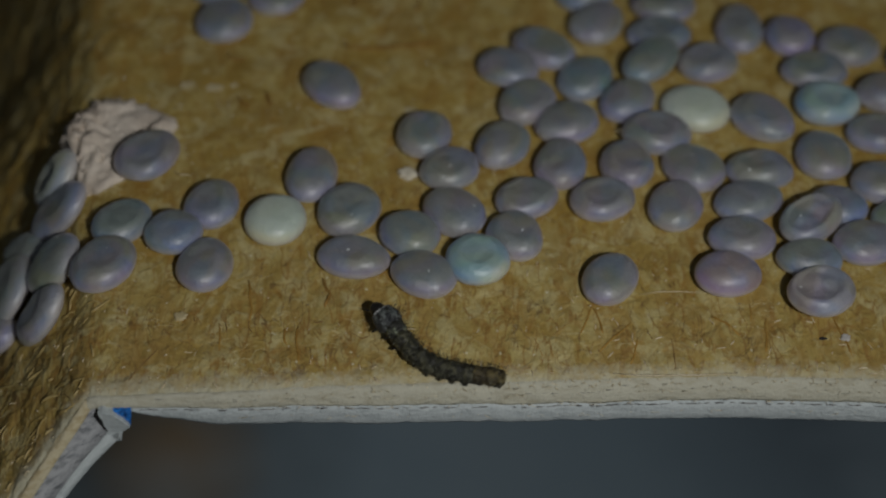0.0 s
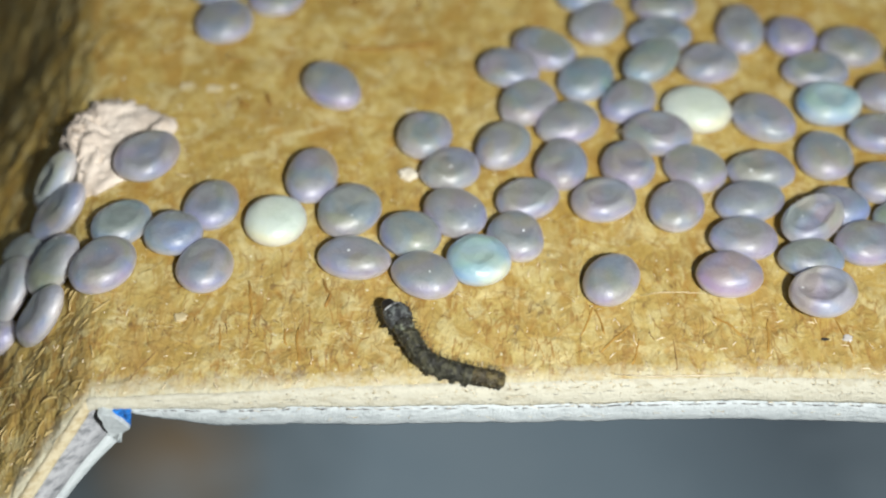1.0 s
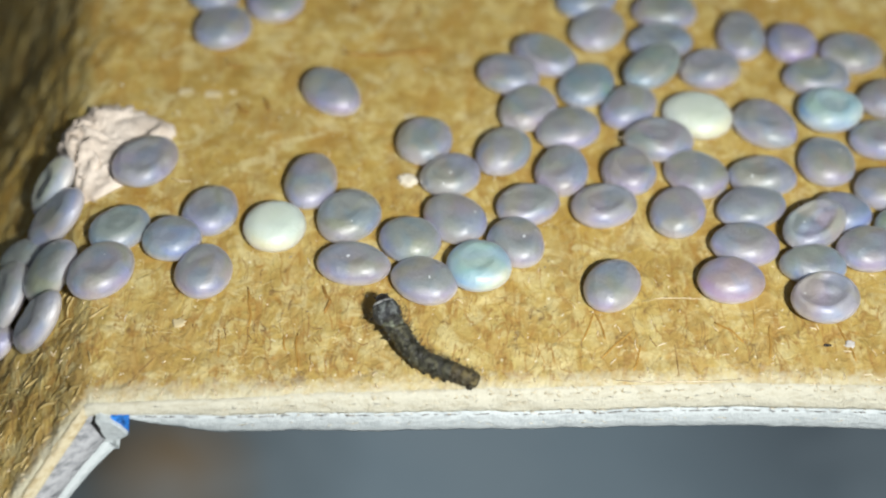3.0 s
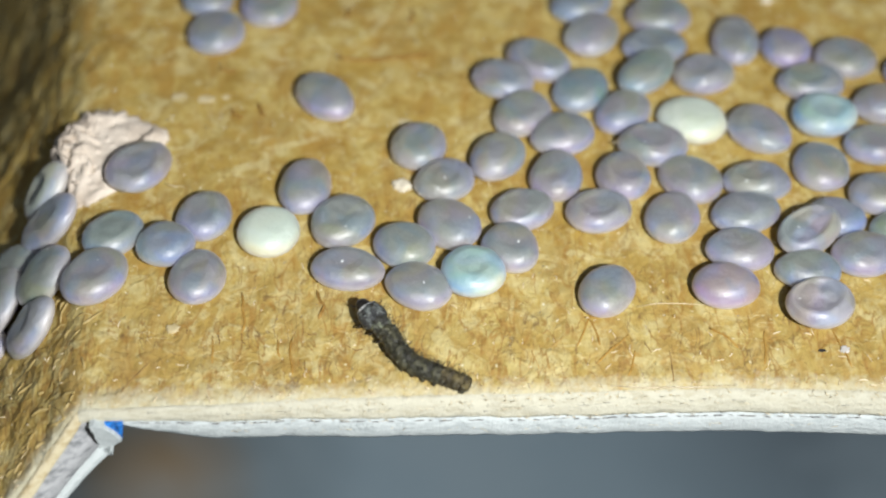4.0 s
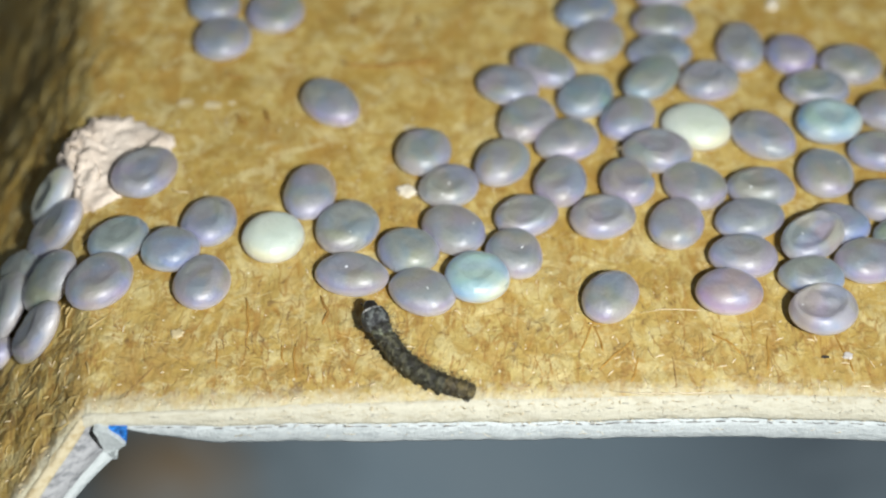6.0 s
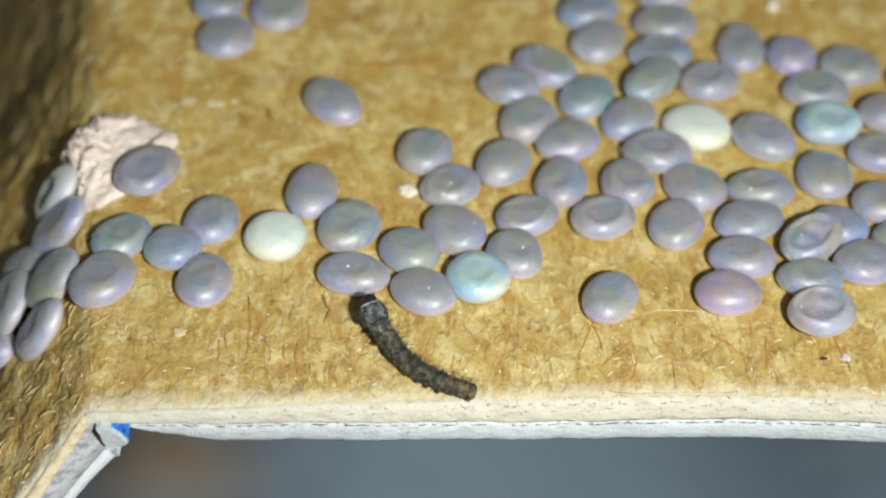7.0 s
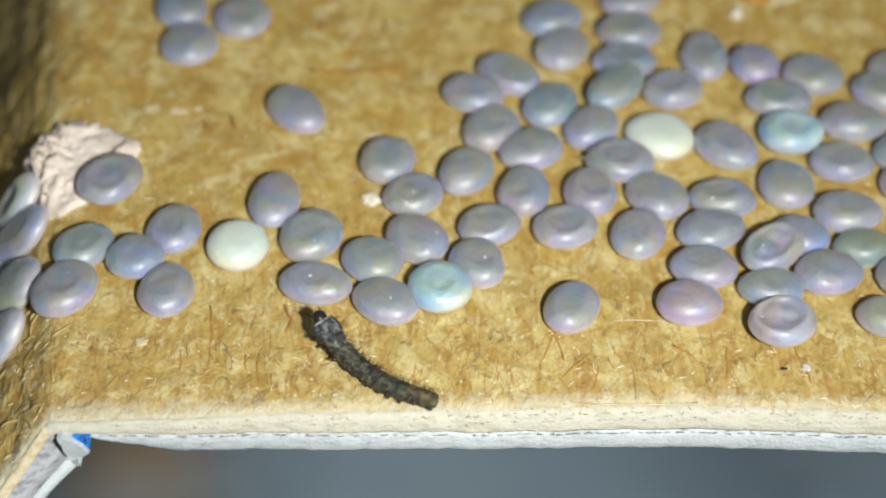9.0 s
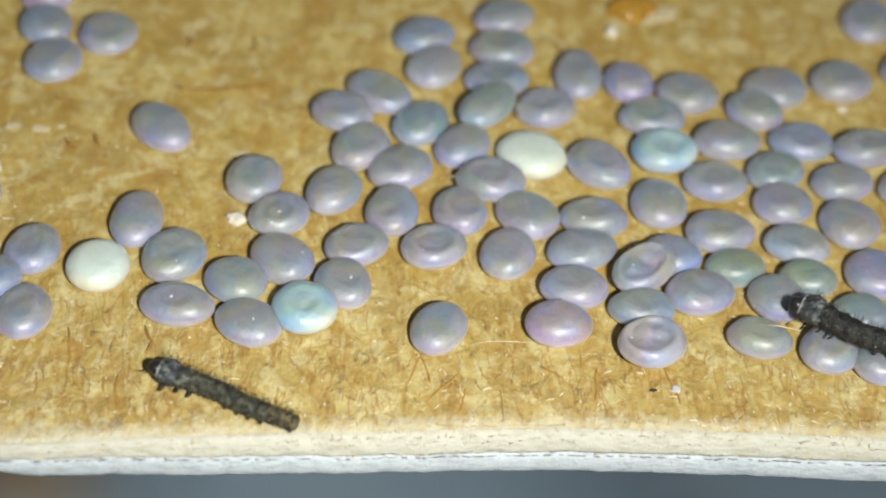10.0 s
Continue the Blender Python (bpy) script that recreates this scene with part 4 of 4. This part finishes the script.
egg(12.47, 7.29, 0.27, 0.73, 0.47, 8, "lilac")
egg(13.11, 11.14, 0.22, 0.68, 0.57, 68, "lilac")
egg(13.75, 9.66, 0.22, 0.63, 0.52, 28, "lilac")
egg(13.15, 6.28, 0.21, 0.64, 0.48, 14, "lilac")

# crumbs of dried glue along the foot of the eggs, and dust between them
crumbs, dust = [], []
for x, y, a, b, turn in RIMS:
    for _ in range(rng.choice((2, 3, 4, 6))):
        th = rng.uniform(-2.6, 0.4)
        u, v = 1.02 * a * math.cos(th - turn), 1.02 * b * math.sin(th - turn)
        p = Vector((x + u * math.cos(turn) - v * math.sin(turn), y + u * math.sin(turn) + v * math.cos(turn), rng.uniform(0.0, 0.05)))
        d = Vector((rng.uniform(-1, 1), rng.uniform(-1, 0.3), rng.uniform(-0.1, 0.3))) * rng.uniform(0.02, 0.09)
        crumbs.append(([p, p + d * 0.5, p + d], rng.uniform(0.006, 0.018)))
for _ in range(150):
    p = Vector((rng.uniform(-5.5, 14), 0.4 + 11 * rng.random() ** 1.4, 0.012))
    k = 1 + 0.12 * p.y
    dust.append(([p, p + Vector((rng.uniform(-0.04, 0.04), rng.uniform(-0.03, 0.03), 0)) * k], rng.uniform(0.008, 0.018) * k))
tagged(strands("glue_crumbs", crumbs, PALE_FIBRE), "pale dried glue crumbs at the foot of the eggs", "debris", kind="stuff")
tagged(strands("dust_specks", dust, GAP), "dark dust specks on the cardboard", "debris", kind="stuff")

LARVA, RINGS = larva("small dark hairy caterpillar crawling on brown cardboard")
crawl(0, (-0.71, 1.56, 0.40), (-0.45, 1.26, 0.37), (-0.18, 0.87, 0.31), (0.16, 0.49, 0.27), (0.62, 0.29, 0.25), (1.13, 0.18, 0.24), (1.60, 0.13, 0.23))
crawl(0.5, (-0.58, 1.65, 0.40), (-0.35, 1.35, 0.37), (-0.10, 0.89, 0.31), (0.21, 0.48, 0.27), (0.67, 0.29, 0.25), (1.12, 0.20, 0.24), (1.59, 0.15, 0.23))
crawl(1, (-0.52, 1.70, 0.35), (-0.31, 1.42, 0.34), (-0.10, 0.98, 0.30), (0.21, 0.49, 0.27), (0.65, 0.30, 0.25), (1.11, 0.17, 0.24), (1.57, 0.10, 0.23))
crawl(1.5, (-0.24, 1.71, 0.60), (-0.26, 1.39, 0.51), (-0.10, 1.01, 0.36), (0.19, 0.54, 0.27), (0.60, 0.37, 0.25), (1.05, 0.22, 0.24), (1.43, 0.13, 0.23))
crawl(2, (-0.31, 1.72, 0.60), (-0.31, 1.39, 0.51), (-0.11, 1.01, 0.36), (0.18, 0.57, 0.27), (0.54, 0.40, 0.25), (0.84, 0.26, 0.24), (1.12, 0.14, 0.23))
crawl(2.5, (-0.51, 1.72, 0.60), (-0.45, 1.39, 0.51), (-0.21, 1.01, 0.37), (0.10, 0.66, 0.27), (0.46, 0.46, 0.25), (0.81, 0.31, 0.24), (1.12, 0.19, 0.23))
crawl(3.8, (-0.82, 1.88, 0.45), (-0.64, 1.65, 0.41), (-0.35, 1.29, 0.33), (-0.09, 0.85, 0.27), (0.26, 0.61, 0.25), (0.67, 0.43, 0.24), (1.02, 0.26, 0.23))
crawl(4.5, (-0.95, 1.94, 0.35), (-0.72, 1.66, 0.33), (-0.42, 1.25, 0.30), (-0.11, 0.79, 0.27), (0.29, 0.52, 0.25), (0.70, 0.34, 0.24), (1.07, 0.23, 0.23))
crawl(5.5, (-0.77, 1.94, 0.40), (-0.64, 1.61, 0.37), (-0.42, 1.22, 0.31), (-0.11, 0.81, 0.27), (0.30, 0.48, 0.25), (0.70, 0.32, 0.24), (1.07, 0.21, 0.23))
crawl(7, (-0.84, 1.97, 0.65), (-0.72, 1.63, 0.54), (-0.45, 1.23, 0.38), (-0.13, 0.84, 0.27), (0.28, 0.54, 0.25), (0.69, 0.33, 0.24), (1.08, 0.21, 0.23))
crawl(7.5, (-0.88, 1.98, 0.65), (-0.75, 1.64, 0.55), (-0.47, 1.24, 0.38), (-0.15, 0.85, 0.27), (0.26, 0.55, 0.25), (0.67, 0.34, 0.24), (1.08, 0.20, 0.23))
crawl(8, (-1.07, 1.99, 0.45), (-0.85, 1.68, 0.41), (-0.49, 1.28, 0.33), (-0.15, 0.88, 0.27), (0.26, 0.55, 0.25), (0.67, 0.35, 0.24), (1.08, 0.21, 0.23))
crawl(8.5, (-1.21, 1.85, 0.40), (-0.92, 1.58, 0.37), (-0.49, 1.21, 0.31), (-0.15, 0.83, 0.27), (0.27, 0.56, 0.25), (0.68, 0.36, 0.24), (1.09, 0.23, 0.23))
crawl(9, (-1.06, 1.77, 0.70), (-0.88, 1.54, 0.58), (-0.58, 1.19, 0.39), (-0.16, 0.84, 0.27), (0.26, 0.55, 0.25), (0.67, 0.37, 0.24), (1.09, 0.24, 0.23))
crawl(9.5, (-1.47, 1.60, 0.40), (-1.11, 1.43, 0.37), (-0.71, 1.15, 0.31), (-0.34, 0.81, 0.27), (0.07, 0.58, 0.25), (0.58, 0.38, 0.24), (1.07, 0.24, 0.23))
crawl(10, (-1.48, 1.37, 0.35), (-1.17, 1.24, 0.34), (-0.73, 1.07, 0.30), (-0.27, 0.89, 0.27), (0.19, 0.62, 0.25), (0.65, 0.43, 0.24), (1.06, 0.26, 0.23))
OTHER, OTHER_RINGS = larva("small black hairy caterpillar lying across eggs", 1.15, SKIN_BLACK)
for pts in (((5.62, 4.42, 0.10), (5.80, 4.72, 0.28), (6.05, 5.02, 0.30)), ((2.62, 4.42, 0.10), (2.74, 4.55, 0.16), (2.86, 4.60, 0.10)), ((-4.75, 5.15, 0.10), (-4.55, 5.05, 0.12), (-4.35, 5.10, 0.06)), ((3.9, 6.28, 0.22), (4.1, 6.2, 0.30), (4.35, 6.22, 0.26))):
    tagged(strands("fibre", [(pts, 0.012)], PALE_FIBRE), "short pale fibre caught between eggs", "fibre", "stray fibres")
tagged(strands("silk_thread", [([(9.57, 2.41, 0.56), (9.95, 2.37, 0.58), (10.38, 2.32, 0.5)], 0.012)], PALE_FIBRE), "short white silk thread across eggs", "thread")


# ---- what moves ----
def motions():
    bases = []
    for t, pts in CRAWL:
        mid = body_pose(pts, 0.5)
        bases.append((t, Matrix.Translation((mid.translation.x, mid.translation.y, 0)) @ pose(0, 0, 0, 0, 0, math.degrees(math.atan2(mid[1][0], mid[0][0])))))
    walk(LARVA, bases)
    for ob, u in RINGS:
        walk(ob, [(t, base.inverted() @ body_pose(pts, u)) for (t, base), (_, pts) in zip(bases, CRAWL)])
    # the second larva only sways its head a little
    still = [Vector(p) for p in ((10.22, 2.66, 0.86), (10.50, 2.55, 0.88), (10.84, 2.30, 0.88), (11.35, 2.00, 0.84), (11.95, 1.84, 0.75), (12.57, 1.72, 0.70), (13.11, 1.70, 0.62))]
    base = pose(11.6 * S, 2.0 * S, 0.5 * S)
    walk(OTHER, [(0, base), (10, base)])
    for ob, u in OTHER_RINGS:
        rows = []
        for t, sway in ((0, 0.05), (5, -0.04), (9, 0.03), (10, 0.0)):
            pts = [p + Vector((0, sway * max(0.0, 1 - k / 2), 0)) for k, p in enumerate(still)]
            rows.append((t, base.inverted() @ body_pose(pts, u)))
        walk(ob, rows)


motions()
